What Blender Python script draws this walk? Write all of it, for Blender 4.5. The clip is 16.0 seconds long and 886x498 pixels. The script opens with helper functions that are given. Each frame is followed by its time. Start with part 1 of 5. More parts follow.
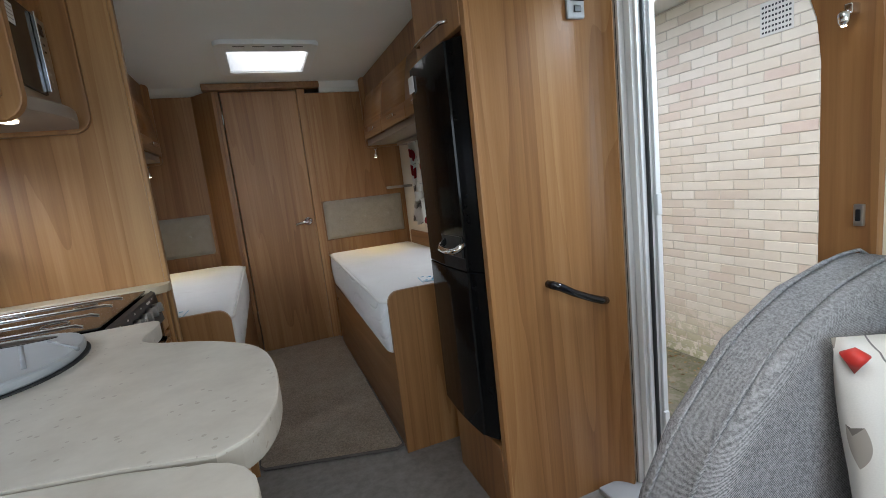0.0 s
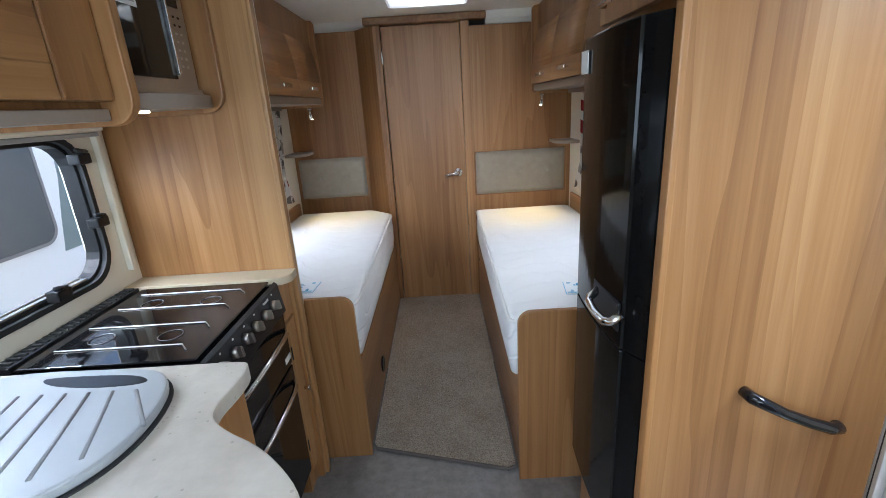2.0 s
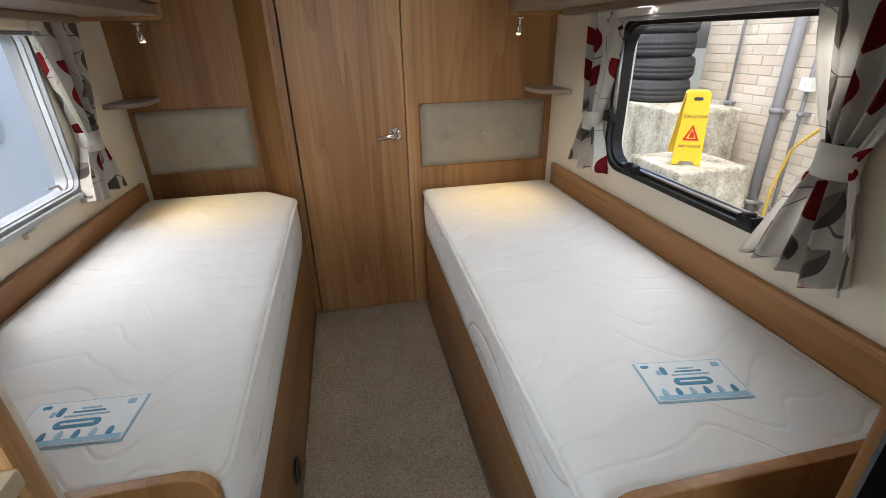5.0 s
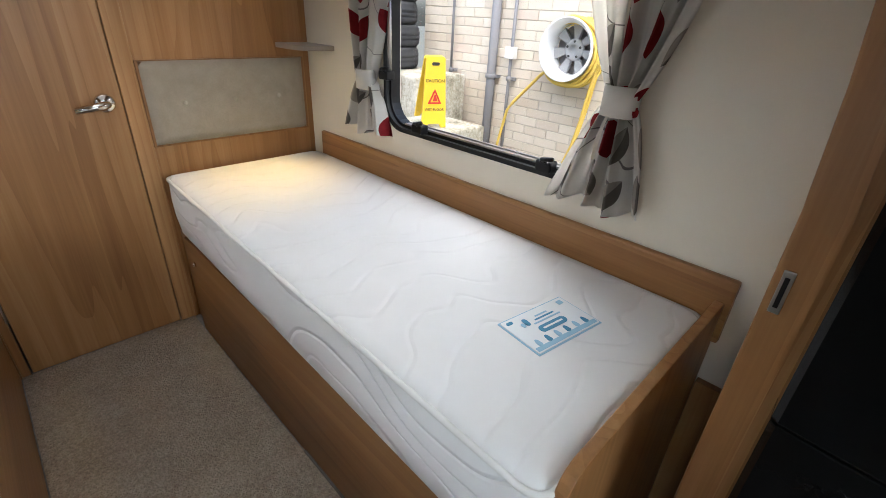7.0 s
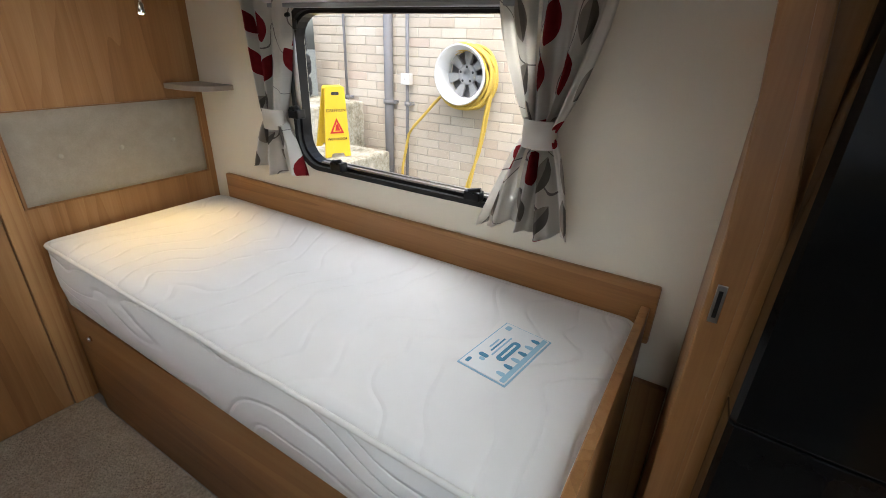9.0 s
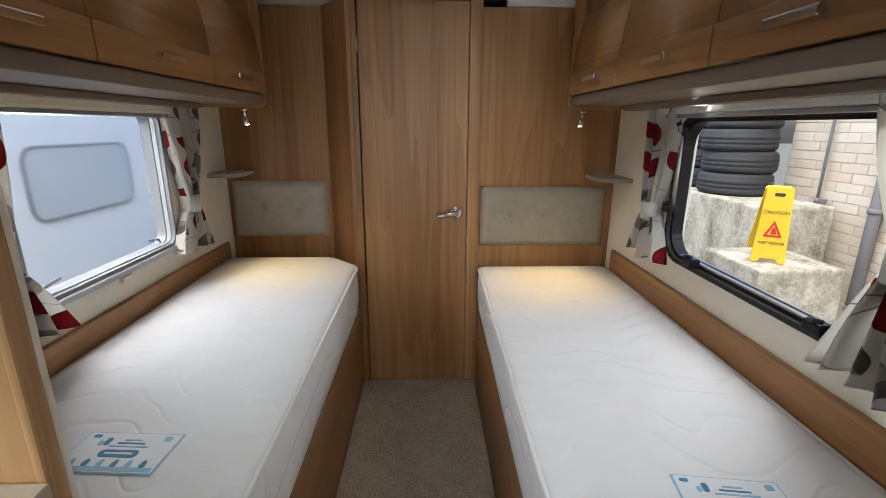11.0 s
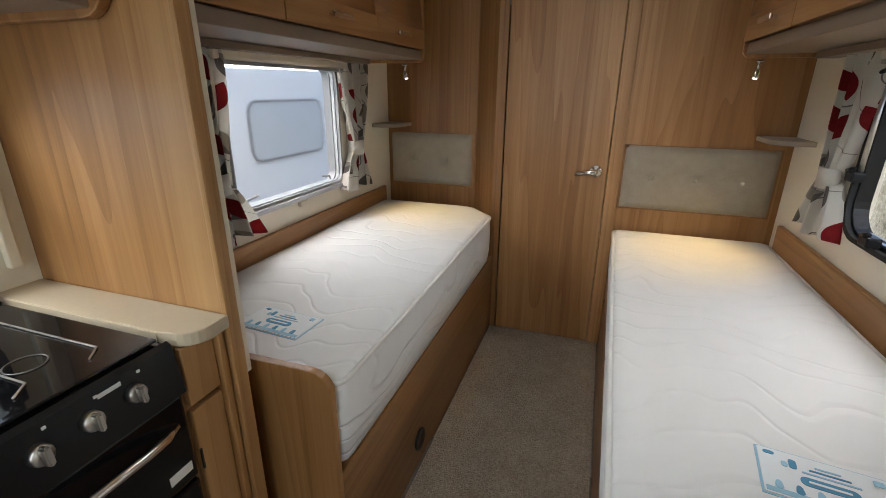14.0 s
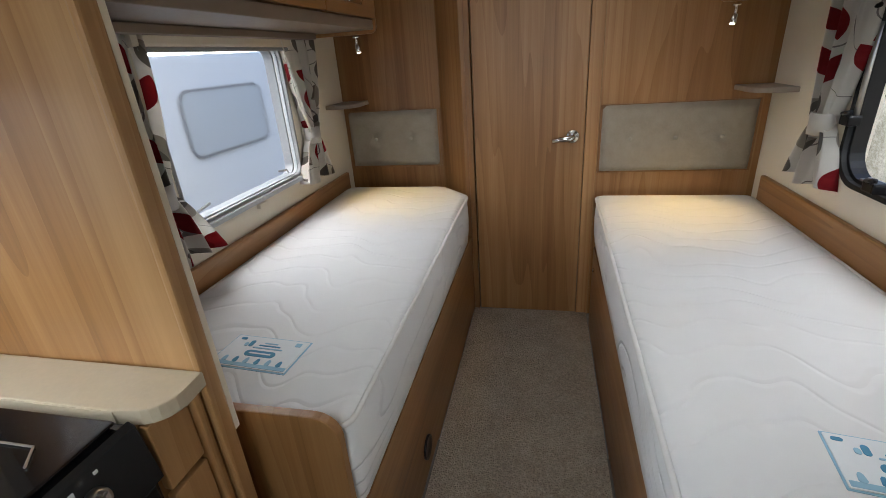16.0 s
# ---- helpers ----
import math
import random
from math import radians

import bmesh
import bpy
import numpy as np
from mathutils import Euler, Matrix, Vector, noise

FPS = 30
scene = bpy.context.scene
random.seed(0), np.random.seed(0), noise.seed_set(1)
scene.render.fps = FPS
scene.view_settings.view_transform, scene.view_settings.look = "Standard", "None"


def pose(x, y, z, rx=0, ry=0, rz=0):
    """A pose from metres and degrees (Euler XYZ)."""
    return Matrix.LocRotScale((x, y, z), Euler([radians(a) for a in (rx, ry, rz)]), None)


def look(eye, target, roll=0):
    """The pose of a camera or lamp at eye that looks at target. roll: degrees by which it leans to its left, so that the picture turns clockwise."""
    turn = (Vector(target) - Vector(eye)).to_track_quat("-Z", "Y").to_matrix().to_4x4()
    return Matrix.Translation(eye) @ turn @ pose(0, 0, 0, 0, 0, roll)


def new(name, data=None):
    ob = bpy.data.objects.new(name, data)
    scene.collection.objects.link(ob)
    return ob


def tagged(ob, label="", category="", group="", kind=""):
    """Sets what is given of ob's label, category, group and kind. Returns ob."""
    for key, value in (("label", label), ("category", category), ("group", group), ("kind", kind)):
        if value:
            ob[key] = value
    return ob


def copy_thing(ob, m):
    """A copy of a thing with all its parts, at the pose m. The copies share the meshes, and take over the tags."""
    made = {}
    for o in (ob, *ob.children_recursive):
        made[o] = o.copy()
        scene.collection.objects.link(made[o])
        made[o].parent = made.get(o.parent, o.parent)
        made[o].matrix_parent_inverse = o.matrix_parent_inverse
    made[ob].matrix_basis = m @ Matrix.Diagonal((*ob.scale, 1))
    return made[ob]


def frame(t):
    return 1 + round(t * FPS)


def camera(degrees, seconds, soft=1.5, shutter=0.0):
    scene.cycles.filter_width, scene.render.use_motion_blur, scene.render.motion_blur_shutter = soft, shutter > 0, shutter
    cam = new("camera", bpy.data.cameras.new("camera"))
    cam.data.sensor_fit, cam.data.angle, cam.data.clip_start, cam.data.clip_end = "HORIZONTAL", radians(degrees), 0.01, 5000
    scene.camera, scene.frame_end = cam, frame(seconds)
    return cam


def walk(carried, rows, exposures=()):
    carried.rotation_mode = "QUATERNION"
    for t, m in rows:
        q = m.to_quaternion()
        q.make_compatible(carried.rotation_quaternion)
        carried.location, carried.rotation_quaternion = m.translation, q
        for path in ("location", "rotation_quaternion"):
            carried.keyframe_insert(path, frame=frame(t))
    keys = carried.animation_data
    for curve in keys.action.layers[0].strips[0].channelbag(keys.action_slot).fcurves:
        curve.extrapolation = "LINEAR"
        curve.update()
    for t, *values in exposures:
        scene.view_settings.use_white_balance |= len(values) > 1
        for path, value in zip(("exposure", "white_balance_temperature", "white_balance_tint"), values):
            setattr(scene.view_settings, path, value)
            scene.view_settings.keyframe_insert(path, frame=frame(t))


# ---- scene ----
cam = camera(88.8, 16.0, soft=0.9)
PATH = [
    (0, (-0.115, -3.657, 1.174), (0.591, -1.811, 0.868), -6.4),
    (0.5, (-0.052, -3.627, 1.362), (0.429, -1.743, 0.891), -5.7),
    (1, (-0.061, -3.556, 1.454), (0.295, -1.675, 0.877), -2.9),
    (1.5, (0.027, -3.446, 1.456), (0.117, -1.551, 0.824), -2.6),
    (2, (0.065, -3.281, 1.439), (0.056, -1.376, 0.83), -3.6),
    (2.5, (0.054, -3.06, 1.432), (0.044, -1.181, 0.749), -5.0),
    (3, (0.089, -2.866, 1.408), (-0.051, -0.991, 0.728), -3.9),
    (3.2, (0.098, -2.801, 1.402), (-0.151, -0.944, 0.702), -4.3),
    (5.3, (-0.064, -2.197, 1.371), (0.584, -0.529, 0.478), -0.3),
    (5.5, (-0.088, -2.175, 1.346), (0.768, -0.633, 0.402), 0.7),
    (6, (-0.151, -2.12, 1.331), (0.983, -0.824, 0.314), 3.5),
    (6.5, (-0.156, -2.082, 1.303), (1.081, -0.845, 0.332), 4.8),
    (7, (-0.124, -1.994, 1.298), (1.153, -0.761, 0.378), 3.1),
    (7.5, (-0.149, -1.911, 1.297), (1.331, -0.958, 0.347), 3.5),
    (8, (-0.181, -1.885, 1.322), (1.389, -1.038, 0.418), 4.1),
    (8.5, (-0.19, -1.886, 1.319), (1.381, -1.019, 0.437), 3.3),
    (9, (-0.164, -1.906, 1.342), (1.393, -0.969, 0.507), 2.0),
    (9.5, (-0.058, -1.979, 1.374), (1.213, -0.594, 0.691), 2.2),
    (10, (-0.031, -2.064, 1.414), (0.699, -0.309, 0.79), 2.2),
    (10.2, (-0.023, -2.12, 1.4), (0.459, -0.249, 0.88), 2.1),
    (12.3, (0.182, -2.381, 1.382), (0.009, -0.461, 0.848), -1.0),
    (12.5, (0.19, -2.385, 1.378), (-0.075, -0.485, 0.814), -1.6),
    (13, (0.2, -2.396, 1.373), (-0.193, -0.521, 0.799), -0.8),
    (13.5, (0.2, -2.388, 1.354), (-0.291, -0.563, 0.7), -0.6),
    (14, (0.199, -2.386, 1.345), (-0.405, -0.6, 0.679), 0.4),
    (14.5, (0.189, -2.388, 1.341), (-0.467, -0.633, 0.64), -0.7),
    (15, (0.183, -2.377, 1.341), (-0.497, -0.634, 0.634), -1.5),
    (15.5, (0.125, -2.322, 1.333), (-0.5, -0.582, 0.569), -2.3),
    (16, (0.061, -2.251, 1.357), (-0.364, -0.462, 0.572), -4.2),
]
walk(cam, [(t, look(eye, target, roll)) for t, eye, target, roll in PATH], exposures=((0, 0.85, 6000, 10), (1.0, 1.32, 6050, 10), (2.0, 1.62, 5550, 10), (2.6, 1.95, 5400, 10), (3.2, 1.99, 5600, 10), (5.3, 1.37, 6300, 10), (6.2, 1.60, 6150, 10), (7.3, 1.57, 6080, 10), (8.5, 1.45, 6300, 10), (9.5, 1.42, 6120, 10), (10.2, 1.37, 6000, 10), (12.3, 1.24, 6480, 10), (14.5, 1.27, 6450, 10), (16, 1.19, 6200, 10)))

# ---- light ----
SUN_ELEV, SUN_TURN = radians(62), radians(225)
world = bpy.data.worlds.new("overcast_sky")
scene.world = world
world.use_nodes = True
sky = world.node_tree.nodes.new("ShaderNodeTexSky")
sky.sky_type, sky.sun_disc = "NISHITA", False
sky.sun_elevation, sky.sun_rotation = SUN_ELEV, SUN_TURN
sky.dust_density, sky.air_density = 4.0, 1.0
world.node_tree.links.new(sky.outputs[0], world.node_tree.nodes["Background"].inputs[0])
world.node_tree.nodes["Background"].inputs[1].default_value = 0.15
sun = new("sun", bpy.data.lights.new("sun", "SUN"))
sun.data.energy, sun.data.angle, sun.data.color = 1.5, radians(100), (1.0, 0.97, 0.92)
sun.matrix_world = look((-3, -3, 8), (0, 0, 0))


def window_light(name, eye, target, w, h, watts, tint=(0.93, 0.97, 1.0)):
    """An area lamp: sky light through an opening, or the added lounge fill."""
    lamp = new(name, bpy.data.lights.new(name, "AREA"))
    lamp.data.shape, lamp.data.size, lamp.data.size_y = "RECTANGLE", w, h
    lamp.data.energy, lamp.data.color = watts, tint
    lamp.matrix_world = look(eye, target)
    return lamp


window_light("daylight_right_window", (1.17, -1.08, 1.50), (0.45, -1.75, 0.68), 0.80, 0.14, 2.7, (1.0, 0.985, 0.955))
window_light("daylight_left_window", (-1.19, -0.72, 1.49), (0.9, -1.6, 0.9), 0.70, 0.14, 2.7, (1.0, 0.985, 0.955))
window_light("daylight_kitchen_window", (-1.19, -2.4, 1.48), (0.5, -1.5, 0.85), 0.95, 0.14, 3.8, (0.82, 0.93, 1.0))
window_light("daylight_entrance", (1.30, -2.80, 1.95), (0.2, -2.60, 1.0), 0.46, 0.40, 11.8, (0.82, 0.93, 1.0))
window_light("daylight_roof_light", (-0.05, -0.38, 2.45), (0.45, -1.60, 0.7), 0.6, 0.4, 2.3, (1.0, 0.985, 0.955))
# Fill lamp added over the lounge to brighten foot boards and floor.
window_light("daylight_lounge_roof_light", (0.0, -3.3, 2.10), (0, -3.0, 0), 0.6, 0.5, 6.3, (0.82, 0.93, 1.0))
window_light("daylight_front_window", (0.0, -5.34, 1.35), (0, -3, 1.0), 1.7, 0.75, 11.7, (0.82, 0.93, 1.0))


def spot_light(name, eye, target, watts, cone=95):
    lamp = new(name, bpy.data.lights.new(name, "SPOT"))
    lamp.data.energy, lamp.data.spot_size, lamp.data.spot_blend = watts, radians(cone), 1.0
    lamp.data.color, lamp.data.shadow_soft_size = (1.0, 0.64, 0.15), 0.015
    lamp.matrix_world = look(eye, target)
    return lamp


spot_light("reading_lamp_light", (0.755, -0.125, 1.350), (0.60, -0.32, 0.7), 6.0, 62)
spot_light("reading_lamp_light", (-0.765, -0.120, 1.360), (-0.62, -0.20, 0.7), 4.4, 62)
spot_light("locker_downlight_light", (-0.74, -1.98, 1.435), (-0.74, -1.98, 0.9), 0.2, 120)

# ---- materials ----


class Nodes:
    """A short way to write node trees."""

    def __init__(self, name):
        self.mat = bpy.data.materials.new(name)
        self.mat.use_nodes = True
        self.tree = self.mat.node_tree
        self.bsdf = self.tree.nodes["Principled BSDF"]

    def node(self, kind, sets=None, **ins):
        n = self.tree.nodes.new("ShaderNode" + kind)
        sets = sets or {}
        if "operation" in sets:
            n.operation = sets["operation"]
        if "wave_type" in sets:
            n.wave_type = sets["wave_type"]
        if "bands_direction" in sets:
            n.bands_direction = sets["bands_direction"]
        if "data_type" in sets:
            n.data_type = sets["data_type"]
        if "blend_type" in sets:
            n.blend_type = sets["blend_type"]
        if "voronoi_dimensions" in sets:
            n.voronoi_dimensions = sets["voronoi_dimensions"]
        if "rotation_type" in sets:
            n.rotation_type = sets["rotation_type"]
        for key, value in ins.items():
            self.put(n.inputs[int(key[1:]) if key[0] == "i" and key[1:].isdigit() else key.replace("_", " ")], value)
        return n

    def put(self, socket, value):
        if isinstance(value, bpy.types.NodeSocket):
            self.tree.links.new(value, socket)
        else:
            socket.default_value = value

    def math(self, op, a, b=0.0, c=0.0):
        return self.node("Math", {"operation": op}, i0=a, i1=b, i2=c).outputs[0]

    def coords(self, scale=(1, 1, 1), which="Object", turn=(0, 0, 0)):
        tc = self.node("TexCoord")
        return self.node("Mapping", None, Vector=tc.outputs[which], Scale=scale, Rotation=turn).outputs[0]

    def noise(self, vector, scale, detail=4.0, rough=0.55, warp=0.0):
        return self.node("TexNoise", None, Vector=vector, Scale=scale, Detail=detail, Roughness=rough, Distortion=warp).outputs[0]

    def ramp(self, value, *stops):
        n = self.node("ValToRGB", None, Fac=value)
        while len(n.color_ramp.elements) < len(stops):
            n.color_ramp.elements.new(0.5)
        for el, (at, col) in zip(n.color_ramp.elements, stops):
            el.position, el.color = at, (*col, 1)
        return n.outputs[0]

    def mix(self, fac, a, b, mode="MIX"):
        n = self.node("Mix", {"data_type": "RGBA", "blend_type": mode})
        self.put(n.inputs[0], fac)
        self.put(n.inputs[6], a if isinstance(a, bpy.types.NodeSocket) else (*a, 1))
        self.put(n.inputs[7], b if isinstance(b, bpy.types.NodeSocket) else (*b, 1))
        return n.outputs[2]

    def bump(self, height, strength, distance=0.01, under=None):
        n = self.node("Bump", None, Height=height, Strength=strength, Distance=distance)
        if under is not None:
            self.put(n.inputs["Normal"], under)
        return n.outputs[0]

    def end(self, color=None, rough=None, metal=None, normal=None, spec=None, coat=None):
        b = self.bsdf.inputs
        for key, value in (("Base Color", color), ("Roughness", rough), ("Metallic", metal), ("Normal", normal), ("Specular IOR Level", spec), ("Coat Weight", coat)):
            if value is not None:
                self.put(b[key], (*value, 1) if isinstance(value, tuple) and len(value) == 3 else value)
        return self.mat


def plain(name, color, rough=0.5, metal=0.0, grain=0.04, scale=60.0, bump=0.05, spec=0.5):
    """A painted, moulded or metal surface with slight mottling."""
    n = Nodes(name)
    v = n.coords()
    big, fine = n.noise(v, 6.0), n.noise(v, scale)
    dark = tuple(c * (1 - 2.5 * grain) for c in color)
    col = n.mix(n.math("MULTIPLY_ADD", big, 0.6, n.math("MULTIPLY", fine, 0.4)), dark, tuple(min(1, c * (1 + grain)) for c in color))
    r = n.math("MULTIPLY_ADD", fine, 0.12, rough - 0.06)
    return n.end(col, r, metal, n.bump(fine, bump, 0.002), spec)


def wood(name, axis, tone=1.0, red=0.0):
    """Laminate with straight grain along an axis: broad soft bands, cathedral growth lines and fine pores."""
    n = Nodes(name)
    stretch = lambda across, along: {"x": (along, across, across), "y": (across, along, across), "z": (across, across, along)}[axis]
    band = n.noise(n.coords(stretch(6.0, 0.22)), 1.0, 2.0, 0.5, 0.3)
    growth = n.noise(n.coords(stretch(4.5, 0.20)), 1.0, 2.0, 0.35, 0.25)
    rings = n.math("FRACT", n.math("MULTIPLY", growth, 13.0))
    rings = n.math("MULTIPLY", rings, rings)
    streak = n.noise(n.coords(stretch(45.0, 1.1)), 1.0, 3.0, 0.6)
    fine = n.noise(n.coords(stretch(170.0, 5.0)), 1.0, 3.0, 0.7)
    mixed = n.math("MULTIPLY_ADD", rings, -0.11, n.math("MULTIPLY_ADD", streak, 0.30, n.math("MULTIPLY_ADD", fine, 0.16, n.math("MULTIPLY_ADD", band, 0.62, -0.01))))
    a, b, c = (0.165, 0.069, 0.020), (0.332, 0.161, 0.055), (0.480, 0.277, 0.116)
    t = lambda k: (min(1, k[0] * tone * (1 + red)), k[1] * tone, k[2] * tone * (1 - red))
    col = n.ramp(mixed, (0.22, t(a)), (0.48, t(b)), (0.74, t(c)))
    blot = n.noise(n.coords(), 2.2, 3.0)
    col = n.mix(n.math("MULTIPLY", blot, 0.22), col, n.mix(0.5, col, t(a)))
    return n.end(col, n.math("MULTIPLY_ADD", fine, 0.18, 0.30), 0.0, n.bump(n.math("ADD", fine, n.math("MULTIPLY", streak, 0.5)), 0.10, 0.0015), 0.45)


WOOD_Z, WOOD_Y, WOOD_X = wood("wood_upright_grain", "z"), wood("wood_lengthwise_grain", "y"), wood("wood_crosswise_grain", "x")
# Same wood in a darker tone; shade of recessed faces sits in the colour.
WOOD_DARK = wood("wood_dark_shaded_upright_grain", "z", 0.74, 0.05)
WOOD_DARK_Y = wood("wood_dark_shaded_lengthwise_grain", "y", 0.70, 0.04)
WOOD_EDGE = wood("wood_edge_band", "z", 1.12)
CREAM = plain("cream_wall_lining", (0.79, 0.73, 0.60), 0.6, 0, 0.03, 240, 0.12)
CEIL = plain("white_ceiling_lining", (0.74, 0.73, 0.68), 0.6, 0, 0.03, 200, 0.08)
WHITE = plain("white_moulding", (0.72, 0.72, 0.70), 0.35, 0, 0.03)
GREY_SHELF = plain("taupe_grey_laminate", (0.33, 0.27, 0.22), 0.45, 0, 0.06)
SOFFIT = plain("brown_grey_soffit", (0.24, 0.185, 0.14), 0.45, 0, 0.06)
PALE_GREY = plain("pale_grey_frame", (0.50, 0.53, 0.56), 0.4, 0, 0.04)
GREIGE = plain("pale_grey_trim", (0.52, 0.50, 0.47), 0.5, 0, 0.05)
BLACK = plain("black_plastic", (0.012, 0.012, 0.013), 0.32, 0, 0.1, 60, 0.05, 0.3)
BLACK_GLOSS = plain("black_gloss_door", (0.008, 0.008, 0.009), 0.05, 0, 0.1, 40, 0.0, 0.4)
FRIDGE_BLACK = plain("black_fridge_door", (0.006, 0.006, 0.006), 0.09, 0, 0.1, 40, 0.0, 0.16)
BLACK_RUBBER = plain("black_rubber", (0.02, 0.02, 0.02), 0.7, 0, 0.1)
CHROME = plain("chrome", (0.80, 0.80, 0.80), 0.14, 1.0, 0.03, 40, 0.0)
STEEL = plain("brushed_steel", (0.55, 0.53, 0.50), 0.32, 1.0, 0.05)
DULL_STEEL = plain("dull_steel", (0.30, 0.29, 0.28), 0.3, 1.0, 0.05)
GREY_PLASTIC = plain("light_grey_plastic", (0.34, 0.35, 0.355), 0.42, 0, 0.04)
CARAVAN_WHITE = plain("white_coachwork", (0.80, 0.83, 0.87), 0.25, 0, 0.02, 30, 0.0)
GREY_GLASS = plain("smoked_acrylic", (0.10, 0.11, 0.12), 0.12, 0, 0.05, 30, 0.0)
LAMP_GLASS = plain("frosted_lamp_glass", (0.9, 0.87, 0.8), 0.3)


def glass(name, tint=(1, 1, 1), rough=0.0):
    n = Nodes(name)
    n.put(n.bsdf.inputs["Transmission Weight"], 1.0)
    n.put(n.bsdf.inputs["IOR"], 1.12)
    return n.end(tint, rough)


GLASS = glass("clear_pane")
DEW_GLASS = glass("dewed_pane", (0.96, 0.98, 1.0), 0.10)


def glow(name, color, strength):
    n = Nodes(name)
    n.put(n.bsdf.inputs["Emission Color"], (*color, 1))
    n.put(n.bsdf.inputs["Emission Strength"], strength)
    return n.end(color, 0.4)


BULB = glow("lit_lamp", (1.0, 0.84, 0.58), 7.0)


def stone_top():
    n = Nodes("speckled_stone_laminate")
    v = n.coords()
    col = n.ramp(n.noise(v, 9.0, 5.0, 0.65), (0.3, (0.40, 0.355, 0.295)), (0.7, (0.52, 0.475, 0.405)))
    vor = n.node("TexVoronoi", None, Vector=v, Scale=62.0).outputs[0]
    speck = n.math("MULTIPLY", n.math("LESS_THAN", vor, 0.19), n.math("GREATER_THAN", n.noise(v, 14.0, 2.0), 0.53))
    col = n.mix(n.math("MULTIPLY", speck, 0.42), col, (0.20, 0.16, 0.12))
    return n.end(col, 0.42, 0, n.bump(n.noise(v, 150.0), 0.05, 0.002))


STONE = stone_top()
LEDGE = plain("cream_stone_laminate", (0.52, 0.43, 0.30), 0.45, 0, 0.10, 120)


def carpet_mat(name, a, b):
    n = Nodes(name)
    v = n.coords()
    tuft = n.node("TexVoronoi", None, Vector=v, Scale=170.0).outputs[0]
    fuzz, big = n.noise(v, 110.0, 4.0, 0.85), n.noise(v, 6.0, 5.0, 0.7)
    col = n.ramp(n.math("MULTIPLY_ADD", fuzz, 0.75, n.math("MULTIPLY", big, 0.25)), (0.41, a), (0.59, b))
    col = n.mix(n.math("MULTIPLY", tuft, 0.5), col, a)
    nr = n.bump(tuft, 1.0, 0.006, n.bump(n.noise(v, 45.0), 0.5, 0.012))
    return n.end(col, 0.95, 0, nr, 0.1)


CARPET = carpet_mat("beige_twist_carpet", (0.27, 0.215, 0.165), (0.50, 0.425, 0.335))
BINDING = plain("carpet_binding", (0.13, 0.11, 0.095), 0.9)


def woven(name, a, b, scale=420.0, spec=0.1, nap=0.10):
    n = Nodes(name)
    v = n.coords()
    warp = n.node("TexWave", {"bands_direction": "DIAGONAL"}, Vector=v, Scale=scale * 1.1, Distortion=2.5, Detail=2.0).outputs[0]
    fuzz, big = n.noise(v, scale, 3.0), n.noise(v, 24.0, 4.0, 0.7)
    col = n.ramp(n.math("MULTIPLY_ADD", fuzz, 0.55, n.math("MULTIPLY_ADD", big, nap, n.math("MULTIPLY", warp, 0.45 - nap))), (0.32, a), (0.68, b))
    return n.end(col, 0.92, 0, n.bump(n.math("ADD", fuzz, warp), 0.35, 0.003), spec)


SOFA = woven("grey_woven_upholstery", (0.09, 0.09, 0.09), (0.44, 0.44, 0.45), 210)
PAD = woven("pale_grey_velour", (0.27, 0.235, 0.185), (0.425, 0.38, 0.31), 420, nap=0.30)


def vinyl():
    n = Nodes("grey_floor_vinyl")
    v = n.coords()
    col = n.ramp(n.noise(v, 20.0, 6.0, 0.7), (0.3, (0.16, 0.145, 0.13)), (0.7, (0.27, 0.25, 0.23)))
    return n.end(col, n.math("MULTIPLY_ADD", n.noise(v, 60.0), 0.2, 0.42), 0, n.bump(n.noise(v, 220.0), 0.15, 0.002))


VINYL = vinyl()


def ticking():
    """Quilted white mattress cover: stitched waves pressed into soft knit."""
    n = Nodes("quilted_mattress_cover")
    v = n.coords((1, 0.55, 1))
    axes = n.node("SeparateXYZ", None, Vector=n.coords())
    swirl = n.noise(v, 3.4, 1.0, 0.4, 0.5)
    top = n.math("GREATER_THAN", axes.outputs[2], 0.222)
    side = n.math("MULTIPLY_ADD", axes.outputs[2], 11.0, n.math("MULTIPLY", swirl, 6.0))
    deck = n.math("MULTIPLY_ADD", axes.outputs[1], 9.5, n.math("MULTIPLY", swirl, 4.5))
    run = n.math("MULTIPLY_ADD", top, n.math("SUBTRACT", deck, side), side)
    saw = n.math("FRACT", run)
    seam = n.math("ABSOLUTE", n.math("SUBTRACT", saw, 0.5))
    line = n.math("SMOOTH_MIN", n.math("MULTIPLY", seam, 9.0), 1.0, 0.3)
    knit = n.noise(n.coords(), 520.0, 2.0)
    col = n.mix(n.noise(n.coords(), 4.0), (0.70, 0.70, 0.69), (0.80, 0.80, 0.79))
    line = n.math("MULTIPLY", line, n.math("MULTIPLY_ADD", top, -0.62, 1.0))
    return n.end(col, 0.85, 0, n.bump(line, 0.46, 0.012, n.bump(knit, 0.12, 0.001)), 0.15)


TICKING = ticking()
PIPING = plain("mattress_piping", (0.72, 0.71, 0.68), 0.8)


